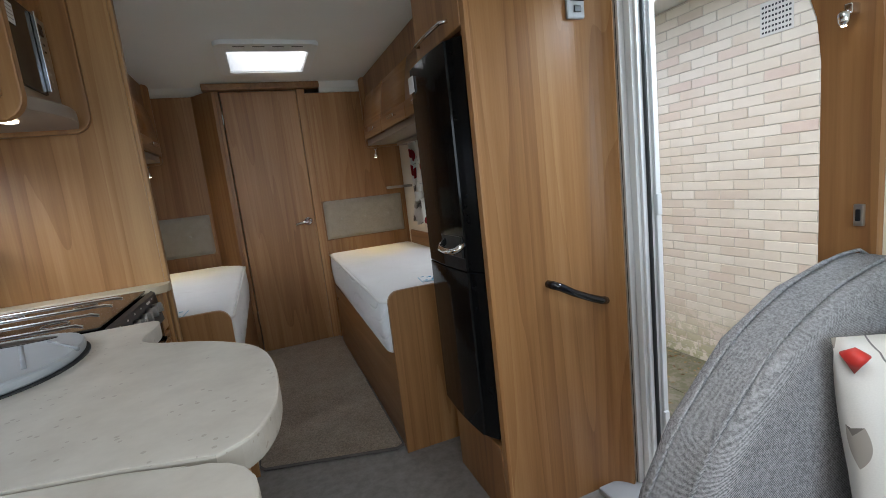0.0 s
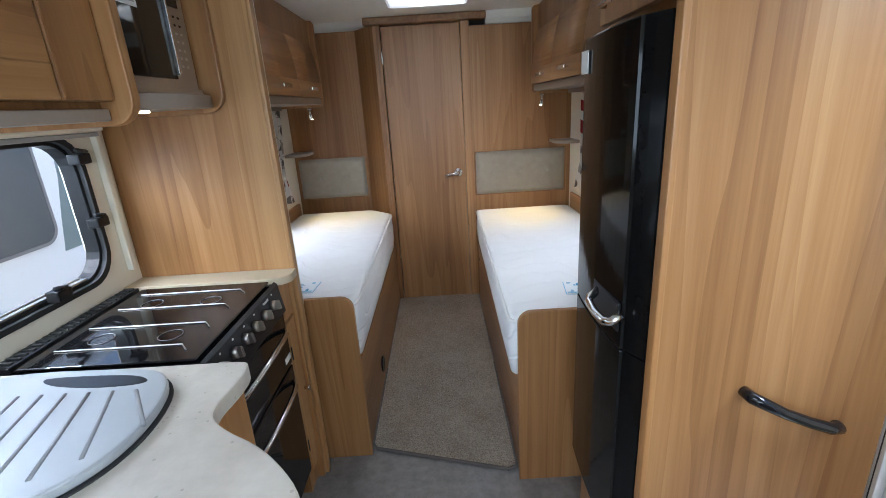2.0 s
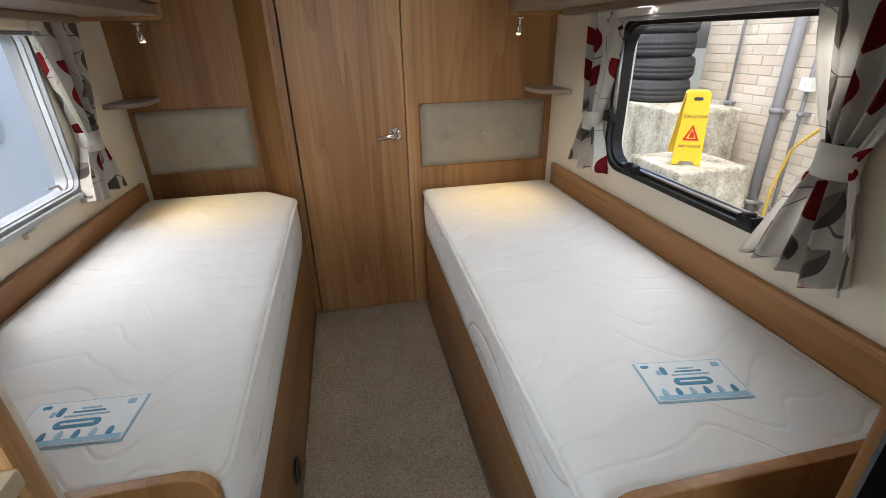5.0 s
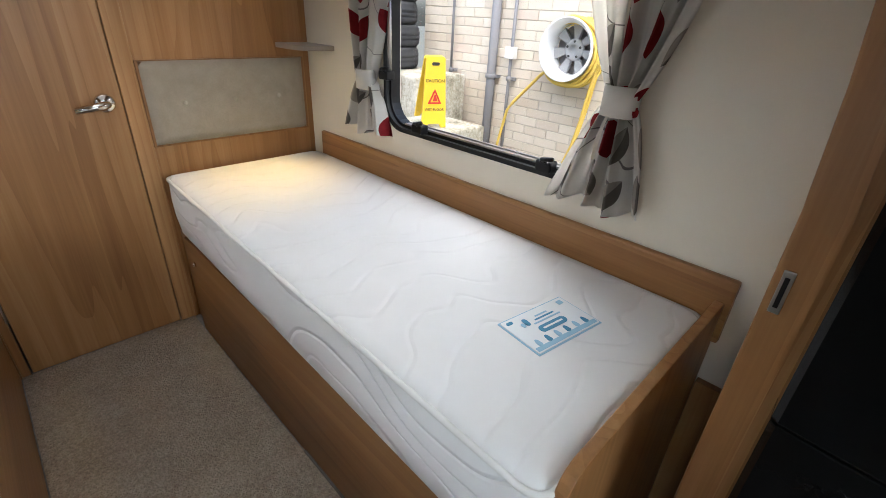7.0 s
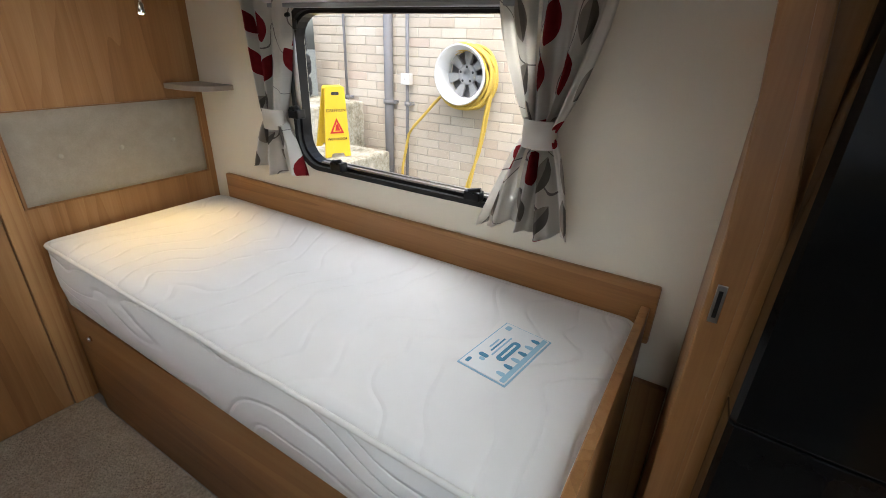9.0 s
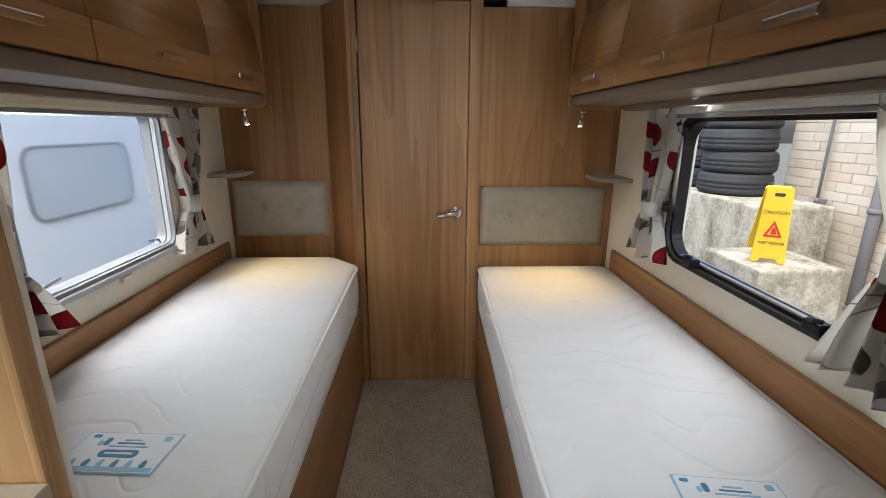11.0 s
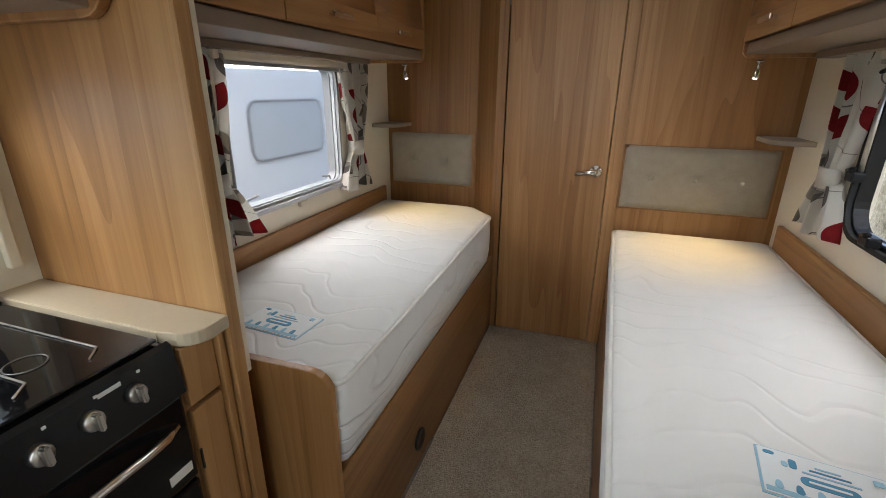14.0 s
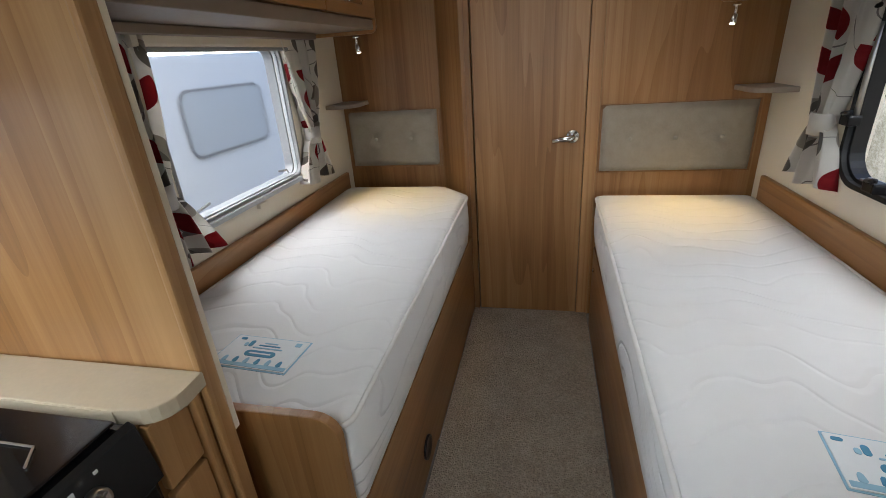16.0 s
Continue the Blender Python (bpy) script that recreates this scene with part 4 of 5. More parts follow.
part("drawer_front", box(-0.4345, -0.420, -2.535, -2.375, 0.66, 0.85, 0.004), WOOD_Z, unit)
part("cupboard_door", box(-0.4345, -0.420, -2.535, -2.375, 0.10, 0.65, 0.004), WOOD_Z, unit)

sink = thing("sink", (-0.72, -2.58, 0.90), "round sink with ribbed grey drainer insert", "sink")
so = [(-0.92, -2.385), (-0.62, -2.395), (-0.555, -2.415), (-0.51, -2.470), (-0.488, -2.55), (-0.486, -2.63), (-0.505, -2.70), (-0.545, -2.755), (-0.61, -2.79), (-0.72, -2.80), (-0.84, -2.78), (-0.93, -2.70), (-0.96, -2.58), (-0.955, -2.45)]
so = eased(so)
part("rim", prism(so, "z", 0.9005, 0.908, 0.002), BLACK_RUBBER, sink)
part("drainer_tray", prism(offset_loop(so, 0.006), "z", 0.908, 0.928, 0.008, 3), GREY_PLASTIC, sink, "moulded light grey drainer tray")
# Drainer grooves drawn as ribs, with their shade put into a darker grey.
RIB = plain("groove_shade_grey", (0.24, 0.245, 0.25), 0.5)
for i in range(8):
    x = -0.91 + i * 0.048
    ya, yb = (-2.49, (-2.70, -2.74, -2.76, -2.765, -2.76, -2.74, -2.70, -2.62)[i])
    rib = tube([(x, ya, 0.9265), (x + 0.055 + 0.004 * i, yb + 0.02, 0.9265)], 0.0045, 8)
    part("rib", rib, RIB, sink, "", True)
part("grip_slot", prism(eased([(-0.80, -2.425), (-0.62, -2.430), (-0.565, -2.455), (-0.58, -2.470), (-0.66, -2.475), (-0.76, -2.462), (-0.81, -2.44)]), "z", 0.9265, 0.9292), BLACK, sink, "dark hand slot")
tap = thing("tap", (-0.98, -2.5, 0.90), "chrome kitchen tap beside the sink", "tap")
part("spout", tube([(-0.985, -2.42, 0.90), (-0.985, -2.42, 0.97), (-0.97, -2.44, 1.0), (-0.93, -2.50, 0.99), (-0.90, -2.55, 0.96)], 0.011), CHROME, tap, "", True)

kl = thing("kitchen_locker", (-0.85, -2.6, 1.46), "wood-grain overhead kitchen locker with rounded end panel", "locker")
part("body", box(XL, -0.70, -3.60, -2.185, 1.475, 1.995), WOOD_DARK, kl)
part("end_panel", prism(round_rect(XL, -0.625, 1.435, 1.995, (0.002, 0.002, 0.002, 0.06)), "y", -2.185, -2.155, 0.004), WOOD_Z, kl)
for a, b in ((-2.72, -2.34), (-3.25, -2.724)):
    dd = part("locker_door", box(-0.70, -0.662, a, b, 1.49, 1.985, 0.006), WOOD_Y, kl)
    part("rail_groove", box(-0.6625, -0.6605, a, b, 1.556, 1.559), WOOD_DARK_Y, dd)
    part("knob", lathe([(0.016, 0), (0.016, 0.006), (0.010, 0.012), (0, 0.013)], pose(-0.662, (a + b) / 2 - 0.02, 1.528, 0, 90)), CHROME, dd, "oval chrome catch", True)
part("stile", box(-0.70, -0.660, -2.336, -2.19, 1.49, 1.985, 0.006), WOOD_Z, kl)
part("underside", box(XL, -0.68, -3.60, -2.19, 1.447, 1.474, 0.004), GREY_SHELF, kl)

shelf = thing("microwave_shelf", (-0.85, -1.95, 1.46), "curved taupe shelf with a downlight under the microwave", "shelf")
front_curve = [(-0.645 + 0.045 * math.sin(math.pi * i / 10), -2.153 + 0.40 * i / 10) for i in range(11)]
part("board", prism([(XL, -2.153)] + front_curve + [(XL, -1.753)], "z", 1.470, 1.508, 0.004), GREY_SHELF, shelf)
part("downlight", lathe([(0.0, -0.002), (0.013, -0.002), (0.020, -0.005), (0.022, 0.0)], pose(-0.74, -1.98, 1.469)), BULB, shelf, "lit round downlight", True)
br = round_rect(XL, -0.600, 1.455, 1.99, (0.002, 0.002, 0.002, 0.06))
part("side_cheek", prism(br, "y", -1.772, -1.7515, 0.004), WOOD_Z, shelf)
mw = thing("microwave", (-0.85, -1.95, 1.50), "stainless steel built-in microwave with dark door", "microwave")
part("case", box(XL + 0.02, -0.665, -2.14, -1.785, 1.510, 1.80, 0.004), STEEL, mw)
part("door_glass", box(-0.666, -0.656, -2.13, -1.905, 1.55, 1.79, 0.003), BLACK_GLOSS, mw)
part("lower_strip", box(-0.666, -0.654, -2.14, -1.785, 1.510, 1.524, 0.002), STEEL, mw)
part("paper_tag", box(-0.6558, -0.6545, -2.115, -2.03, 1.71, 1.765), LABEL, mw, "white paper sheet")
for k in range(4):
    part("tag_line", box(-0.6546, -0.6538, -2.108, -2.037, 1.720 + 0.011 * k, 1.723 + 0.011 * k), GREY_PLASTIC, mw, "line of unreadable print")
part("door_gasket", box(-0.6655, -0.658, -2.14, -1.785, 1.5095, 1.513), BLACK, mw)
part("door_handle", box(-0.656, -0.645, -1.913, -1.905, 1.56, 1.79, 0.002), CHROME, mw)
for r in range(7):
    for c in range(3):
        part("button", box(-0.666, -0.6632, -1.880 + c * 0.026, -1.871 + c * 0.026, 1.585 + r * 0.022, 1.591 + r * 0.022, 0.001), WHITE if r < 5 else BLACK, mw)
part("display", box(-0.666, -0.6630, -1.885, -1.815, 1.745, 1.78, 0.001), BLACK_GLOSS, mw, "dark display")
part("trim_top", box(XL, -0.67, -2.153, -1.775, 1.805, 1.995), WOOD_Z, mw)


# ---- windows ----
def caravan_window(name, x, s, win, label, mat, catches, sash):
    ya, yb, za, zb = win
    q = 0.105 if sash is BLACK else 0.05
    t = thing(name, (x, (ya + yb) / 2, za), label, "window", "", "structure")
    o = round_rect(ya + 0.002, yb - 0.002, za + 0.002, zb - 0.002, q, 6)
    rim = 0.014 if sash is WHITE else 0.024
    i = round_rect(ya + rim, yb - rim, za + rim, zb - rim, q - 0.015, 6)
    deep = 0.055 if sash is BLACK else 0.026
    lo, hi = sorted((x + s * 0.012, x + s * deep))
    part("window_frame", ring_prism(o, i, "x", lo, hi), sash if sash is BLACK else PALE_GREY, t)
    o2 = round_rect(ya - 0.002, yb + 0.002, za - 0.002, zb + 0.002, q, 6)
    lip = 0.014 if sash is BLACK else 0.010
    i2 = round_rect(ya + lip, yb - lip, za + lip, zb - lip, q - 0.007, 6)
    lo, hi = sorted((x - s * 0.004, x + s * 0.011))
    part("rubber_seal", ring_prism(o2, i2, "x", lo, hi), BLACK_RUBBER if sash is BLACK else GREY_PLASTIC, t)
    corners = ring_prism(round_rect(ya, yb, za, zb, 0.001, 6), round_rect(ya + 0.002, yb - 0.002, za + 0.002, zb - 0.002, q, 6), "x", *sorted((x + 0.0, x + s * 0.05)))
    part("corner_fill", corners, CREAM, t)
    lo, hi = sorted((x + s * (deep + 0.004), x + s * (deep + 0.010)))
    p = part("pane", prism(round_rect(ya + 0.01, yb - 0.01, za + 0.01, zb - 0.01, q - 0.015, 6), "x", lo, hi), mat, t)
    p.visible_shadow = False
    if sash is WHITE:
        out = round_rect(ya + 0.001, yb - 0.001, za + 0.001, zb - 0.001, q - 0.015, 6)
        part("reveal_liner", ring_prism(out, round_rect(ya + 0.010, yb - 0.010, za + 0.010, zb - 0.010, q - 0.005, 6), "x", *sorted((x + s * (deep + 0.011), x + s * 0.075))), GREY_PLASTIC, t)
    if sash is BLACK:
        lo, hi = sorted((x + s * 0.014, x + s * 0.030))
        part("track", box(lo, hi, ya + q, yb - q, za + rim + 0.001, za + rim + 0.007, 0.001), STEEL, t, "steel track along the sill")
        lo, hi = sorted((x + s * 0.034, x + s * 0.044))
        part("track", box(lo, hi, ya + q, yb - q, za + rim + 0.001, za + rim + 0.010, 0.001), STEEL, t, "steel track along the sill")
    for cy, cz in catches:
        c = part("catch", box(x - s * 0.026, x + s * 0.012, cy - 0.026, cy + 0.026, cz - 0.014, cz + 0.018, 0.006), BLACK, t, "black window catch")
        part("lever", tube([(x - s * 0.014, cy - 0.018, cz + 0.012), (x - s * 0.032, cy, cz + 0.024), (x - s * 0.030, cy - 0.034, cz + 0.030)], 0.007), BLACK, c, "", True)
    return t


def stay_rail(win_thing, x, s, y, z0, z1):
    part("stay_rail", tube([(x - s * 0.004, y, z0), (x - s * 0.006, y, z1)], 0.008), STEEL, win_thing, "steel window stay", True)


w_r = caravan_window("window_1", XR, 1, RW, "black-framed opening caravan window", GLASS, ((-0.765, 0.923), (-1.31, 0.923), (-0.575, 1.085), (-0.575, 1.375)), BLACK)
stay_rail(w_r, XR, 1, -0.590, 1.10, 1.37)
w_l = caravan_window("window_2", XL, -1, LW, "white-framed dewed caravan window", DEW_GLASS, (), WHITE)
for hy in (-1.04, -0.44):
    sy = 1 if hy < -0.7 else -1
    part("window_stay", tube([(XL - 0.030, hy, 0.922), (XL - 0.026, hy + sy * 0.015, 0.938), (XL - 0.026, hy + sy * 0.075, 0.946)], 0.005, 6), GREY_PLASTIC, w_l, "grey window stay", True)
part("lower_rail", box(XL + 0.002, XL + 0.016, LW[0] + 0.03, LW[1] - 0.03, LW[2] - 0.022, LW[2] - 0.003, 0.003), PALE_GREY, w_l)
part("pull_tab", box(XL + 0.002, XL + 0.020, -0.76, -0.71, LW[2] - 0.045, LW[2] - 0.024, 0.003), CREAM, w_l)
w_k = caravan_window("window_3", XL, -1, KW, "black-framed kitchen window with catches", GLASS, ((-1.885, 1.15), (-1.885, 1.345), (-2.10, 0.995), (-2.5, 0.995)), BLACK)
for nm, x, s, ya, yb, za, zb in (("blind_cassette", XR, 1, -1.46, -0.50, 1.438, 1.481), ("blind_cassette", XL, -1, -1.16, -0.30, 1.432, 1.475), ("blind_cassette", XL, -1, -3.05, -1.80, 1.422, 1.465)):
    b = thing(nm, (x, (ya + yb) / 2, za), "slim blind cassette over a window", "blind", "blinds")
    lo, hi = sorted((x - s * 0.045, x - s * 0.001))
    part("case", box(lo, hi, ya, yb, za, zb, 0.008), WHITE if x > 0 else CREAM, b)
    lo, hi = sorted((x - s * 0.040, x - s * 0.012))
    part("pull_bar", box(lo, hi, ya + 0.02, yb - 0.02, za - 0.014, za - 0.001, 0.003), GREY_PLASTIC, b)
    for e in (ya, yb):
        part("side_rail", box(*sorted((x - s * 0.022, x - s * 0.001)), e - 0.012, e + 0.012, za - 0.46, za - 0.001, 0.004), CREAM, b)


# ---- curtains ----
def curtain(x, s, y_out, y_in, y_tie, z_top, z_tie, z_bot, y_b0, y_b1, folds, seed):
    """A gathered curtain held by a tie-back: folds narrow at the tie and flare below."""
    rnd = random.Random(seed)
    t = thing("curtain", (x, y_tie, z_bot), "leaf-printed curtain gathered by a tie-back", "curtain", "curtains")
    ph = rnd.random() * 6
    half = 0.034

    def surface(u, v):
        k = (z_top - v) / (z_top - z_tie) if v > z_tie else (z_tie - v) / (z_tie - z_bot)
        if v > z_tie:
            k2 = k ** 1.6
            a, b = y_out + (y_tie - half - y_out) * k2, y_in + (y_tie + half - y_in) * k2
            depth = 0.016 + 0.008 * k
        else:
            k2 = k ** 0.7
            a, b = y_tie - half + (y_b0 - y_tie + half) * k2, y_tie + half + (y_b1 - y_tie - half) * k2
            depth = 0.020 + 0.012 * k
        y = a + (b - a) * u + 0.006 * math.sin(14 * u + 9 * v + ph)
        w = math.sin(2 * math.pi * folds * u + ph + 0.8 * math.sin(4 * v)) + 0.35 * math.sin(2 * math.pi * folds * 2.3 * u + 2 * ph)
        return Vector((x - s * (0.038 + depth * w), y, v + (0.012 * math.sin(11 * u + ph) if v <= z_bot + 0.001 else 0)))

    def sheet(v0, v1, nv, du=0.0):
        bm = bmesh.new()
        uv = bm.loops.layers.uv.new("UVMap")
        nu = 60
        grid = [[bm.verts.new(surface(i / nu, v0 + (v1 - v0) * j / nv)) for i in range(nu + 1)] for j in range(nv + 1)]
        for j in range(nv):
            for i in range(nu):
                f = bm.faces.new((grid[j][i], grid[j][i + 1], grid[j + 1][i + 1], grid[j + 1][i]))
                for lp, (a, b) in zip(f.loops, ((i, j), (i + 1, j), (i + 1, j + 1), (i, j + 1))):
                    lp[uv].uv = (seed * 0.37 + 0.42 * a / nu, v0 + (v1 - v0) * b / nv + seed * 0.61)
        bmesh.ops.solidify(bm, geom=bm.faces[:], thickness=0.0015)
        return bm

    part("drape", sheet(z_tie, z_top, 24), PRINT, t, "", True)
    part("tail", sheet(z_bot, z_tie, 14), PRINT, t, "", True)
    ring = []
    for i in range(16):
        a = 2 * math.pi * i / 16
        ring.append((y_tie + (half + 0.012) * math.cos(a), x - s * (0.040 + 0.034 * math.sin(a))))
    inner_ring = [(y_tie + (half + 0.009) * math.cos(2 * math.pi * i / 16), x - s * (0.040 + 0.031 * math.sin(2 * math.pi * i / 16))) for i in range(16)]
    b2 = ring_prism([(q, p) for p, q in ring], [(q, p) for p, q in inner_ring], "z", z_tie - 0.034, z_tie + 0.036)
    part("tie_back", b2, plain("tie_back_cloth", (0.55, 0.52, 0.47), 0.9), t, "plain grey cloth tie-back", True)
    return t


curtain(XR, 1, -1.66, -1.365, -1.505, 1.490, 1.135, 0.865, -1.625, -1.345, 4, 1)
curtain(XR, 1, -0.612, -0.355, -0.49, 1.475, 1.065, 0.870, -0.612, -0.330, 3, 2)
curtain(XL, -1, -0.445, -0.150, -0.285, 1.485, 1.06, 0.860, -0.450, -0.190, 3, 3)
curtain(XL, -1, -1.36, -1.13, -1.22, 1.485, 1.04, 0.835, -1.32, -1.05, 3, 4)

# ---- small fittings of the bedroom ----
for s, x, y, nm in ((1, XR, 0.0, "corner_shelf"), (-1, XL, YBL, "corner_shelf")):
    c = thing(nm, (x, y, 1.11), "small taupe shelf in the bulkhead corner", "shelf", "corner shelves")
    q = [(x - s * 0.001, y - 0.001), (x - s * 0.001, y - 0.22)] + [(x - s * (0.06 + 0.09 * math.sin(math.pi / 2 * i / 6)), y - 0.22 + 0.10 * (1 - math.cos(math.pi / 2 * i / 6))) for i in range(7)] + [(x - s * 0.15, y - 0.001)]
    part("board", prism(q, "z", 1.140, 1.160, 0.003), GREY_SHELF, c)
for s, bx, by, tx, ty in ((1, 0.769, -0.115, 0.755, -0.125), (-1, -0.778, -0.115, -0.765, -0.12)):
    l = thing("reading_lamp", (bx, by, 1.46), "small lit chrome reading spot under the locker", "lamp", "reading lamps")
    part("stem", tube([(bx, by, 1.462), (bx, by, 1.425)], 0.006), CHROME, l, "", True)
    part("base", lathe([(0.016, 0), (0.016, 0.008), (0.0, 0.008)], pose(bx, by, 1.455)), CHROME, l, "", True)
    m = look((bx, by, 1.425), (tx, ty, 1.36))
    part("shade", lathe([(0.007, 0.005), (0.010, 0.0), (0.014, -0.032), (0.013, -0.033), (0.009, -0.004)], m, 16), CHROME, l, "", True)
    part("bulb", lathe([(0.0, -0.034), (0.008, -0.033), (0.0105, -0.028), (0.0, -0.02)], m, 12), BULB, l, "glowing bulb", True)

rl = thing("roof_light", (0.05, -0.63, 1.98), "white framed roof light with a clear dome", "skylight")
part("surround", ring_prism(round_rect(RL[0] - 0.055, RL[1] + 0.045, RL[2] - 0.13, RL[3] + 0.05, 0.05), round_rect(RL[0], RL[1], RL[2], RL[3], 0.03), "z", 1.975, 1.999), WHITE, rl)
dm = part("dome", prism(round_rect(RL[0], RL[1], RL[2], RL[3], 0.03), "z", 2.135, 2.14), GLASS, rl, "daylit clear dome")
dm.visible_shadow = False
part("shaft", ring_prism(round_rect(RL[0] - 0.004, RL[1] + 0.004, RL[2] - 0.004, RL[3] + 0.004, 0.03), round_rect(RL[0] + 0.004, RL[1] - 0.004, RL[2] + 0.004, RL[3] - 0.004, 0.03), "z", 1.985, 2.134), WHITE, rl)
part("handle", lathe([(0.0, 0), (0.03, 0.004), (0.034, 0.012), (0.03, 0.02)], pose(0.05, -0.70, 2.09)), GLASS, rl, "", True)
for i in range(4):
    part("vent_slot", box(-0.13 + i * 0.10, -0.07 + i * 0.10, -0.955, -0.945, 1.9735, 1.9748), BLACK, rl)

rug = thing("carpet", (0, -0.85, 0), "loose beige carpet with bound edge along the aisle", "carpet")
part("carpet_sheet", prism([(-0.305, -1.60), (-0.285, -1.632), (0.265, -1.792), (0.303, -1.775), (0.305, -0.004), (-0.305, -0.012)], "z", 0.001, 0.012, 0.003), CARPET, rug)
part("binding", tube([(-0.307, -1.0, 0.008), (-0.307, -1.61, 0.008), (-0.288, -1.638, 0.008), (0.27, -1.799, 0.008), (0.306, -1.782, 0.008), (0.307, -1.0, 0.008)], 0.007, 6), BINDING, rug, "dark bound edge")

# ---- lounge end beside the entrance ----
sofa = thing("sofa", (0.7, -3.6, 0), "grey woven upholstered sofa beside the entrance", "sofa")
arm = [(0.34, 0.30), (0.36, 0.55), (0.386, 0.63), (0.455, 0.735), (0.585, 0.852), (0.73, 0.917), (0.87, 0.944), (0.94, 0.943), (0.985, 0.92), (0.985, 0.30)]
part("end_bolster", prism(arm, "y", -3.24, -3.115, 0.032, 4), SOFA, sofa, "", True)
for wy in (-3.146, -3.210):
    part("welt", tube([(x, wy, z) for x, z in eased([(0.352, 0.50), (0.384, 0.635), (0.453, 0.741), (0.583, 0.858), (0.729, 0.923), (0.87, 0.950), (0.94, 0.949), (0.985, 0.926)], 1, 7)], 0.0035, 6), SOFA, sofa, "stitched piping", True)
part("seat", box(0.36, 0.985, -4.6, -3.245, 0.30, 0.46, 0.05, 3), SOFA, sofa, "", True)
part("base", box(0.40, 0.985, -4.6, -3.08, 0.0, 0.298), WOOD_Y, sofa)
part("back_cushion", box(0.80, 0.985, -4.6, -3.245, 0.462, 0.87, 0.06, 4), SOFA, sofa, "", True)


def cushion(m, w, h, d):
    bm = bmesh.new()
    uv = bm.loops.layers.uv.new("UVMap")
    n = 18
    for side in (-1, 1):
        g = []
        for j in range(n + 1):
            row = []
            for i in range(n + 1):
                u, v = 2 * i / n - 1, 2 * j / n - 1
                puff = (max(0, 1 - u * u) * max(0, 1 - v * v)) ** 0.42
                pinch = 1 - 0.06 * (1 - abs(u * v))
                row.append(bm.verts.new(m @ Vector((u * w / 2 * pinch, v * h / 2 * pinch, side * d / 2 * puff))))
            g.append(row)
        for j in range(n):
            for i in range(n):
                q = (g[j][i], g[j][i + 1], g[j + 1][i + 1], g[j + 1][i])
                idx = ((i, j), (i + 1, j), (i + 1, j + 1), (i, j + 1))
                if side < 0:
                    q, idx = q[::-1], idx[::-1]
                f = bm.faces.new(q)
                for lp, (a, b) in zip(f.loops, idx):
                    lp[uv].uv = (w * a / n * 0.8 + 0.13, h * b / n * 0.8 + 0.22)
    bmesh.ops.remove_doubles(bm, verts=bm.verts, dist=1e-5)
    return bm


pil = thing("cushion", (0.74, -3.32, 0.47), "white scatter cushion printed with red and grey leaves", "cushion")
part("cover", cushion(pose(0.835, -3.325, 0.650, 76, 5, -6), 0.42, 0.42, 0.13), CUSHION_PRINT, pil, "", True)
part("red_corner", lathe([(0.0, 0.012), (0.018, 0.0), (0.0, -0.03)], pose(0.655, -3.283, 0.852)), RED, pil, "red corner piece", True)

# ---- outdoors ----
ZG = -0.62
solid("ground", box(-60, 60, -60, 60, ZG - 0.05, ZG - 0.012), PAVING, "damp mossy ground round the caravan", "ground", "structure")
WX, WY0, WY1, WZ1 = 3.20, -5.2, 1.62, 2.33
brick_wall = solid("brick_wall", box(WX + 0.003, WX + 0.20, WY0, WY1, ZG - 0.01, WZ1), MORTAR, "pale brick house wall with mossy foot", "wall", "structure")
grille = thing("air_brick", (WX, -1.57, 1.88), "square pale air brick grille in the wall", "vent", "air bricks")
part("plate", box(WX - 0.006, WX + 0.002, -1.675, -1.465, 1.875, 2.09, 0.003), plain("pale_grille", (0.60, 0.58, 0.53), 0.7), grille)
for r in range(6):
    for c in range(9):
        part("slot", box(WX - 0.0075, WX - 0.005, -1.663 + c * 0.0215, -1.650 + c * 0.0215, 1.892 + r * 0.032, 1.905 + r * 0.032), INK, grille)
low = copy_thing(grille, pose(WX, -1.50, -0.40))
for py, r, nm, z0 in ((0.698, 0.040, "downpipe", ZG), (0.50, 0.014, "conduit", ZG), (1.19, 0.012, "conduit", 0.72)):
    pp = thing(nm, (WX - 0.05, py, z0), "grey plastic pipe up the brick wall", "pipe", "wall pipes")
    part("pipe", tube([(WX - 0.05, py, z0), (WX - 0.05, py, WZ1 - 0.02)], r, 12), PIPE_GREY, pp, "", True)
    for z in (0.10, 0.82, 1.75):
        if z > z0:
            part("bracket", lathe([(r + 0.002, 0), (r + 0.010, 0.004), (r + 0.010, 0.034), (r + 0.002, 0.038)], pose(WX - 0.05, py, z), 12), PIPE_GREY, pp, "", True)
            part("lug", box(WX - 0.05, WX - 0.002, py - r - 0.030, py - r + 0.002, z + 0.006, z + 0.032, 0.003), PIPE_GREY, pp)
    if z0 > 0:
        part("elbow", tube([(WX - 0.05, py, z0), (WX - 0.05, py + 0.03, z0 - 0.012), (WX - 0.05, py + 0.30, z0 - 0.012)], r, 10), PIPE_GREY, pp, "", True)
jb = thing("junction_box", (WX - 0.06, 0.50, 1.0), "white junction box on the conduit", "box")
part("case", box(WX - 0.085, WX - 0.030, 0.455, 0.545, 0.995, 1.085, 0.006), WHITE, jb)
part("lid_screw", lathe([(0.0, 0.002), (0.005, 0.001), (0.006, 0)], pose(WX - 0.085, 0.50, 1.04, 0, -90), 8), STEEL, jb)
HC = Vector((WX - 0.16, -0.12, 1.115))
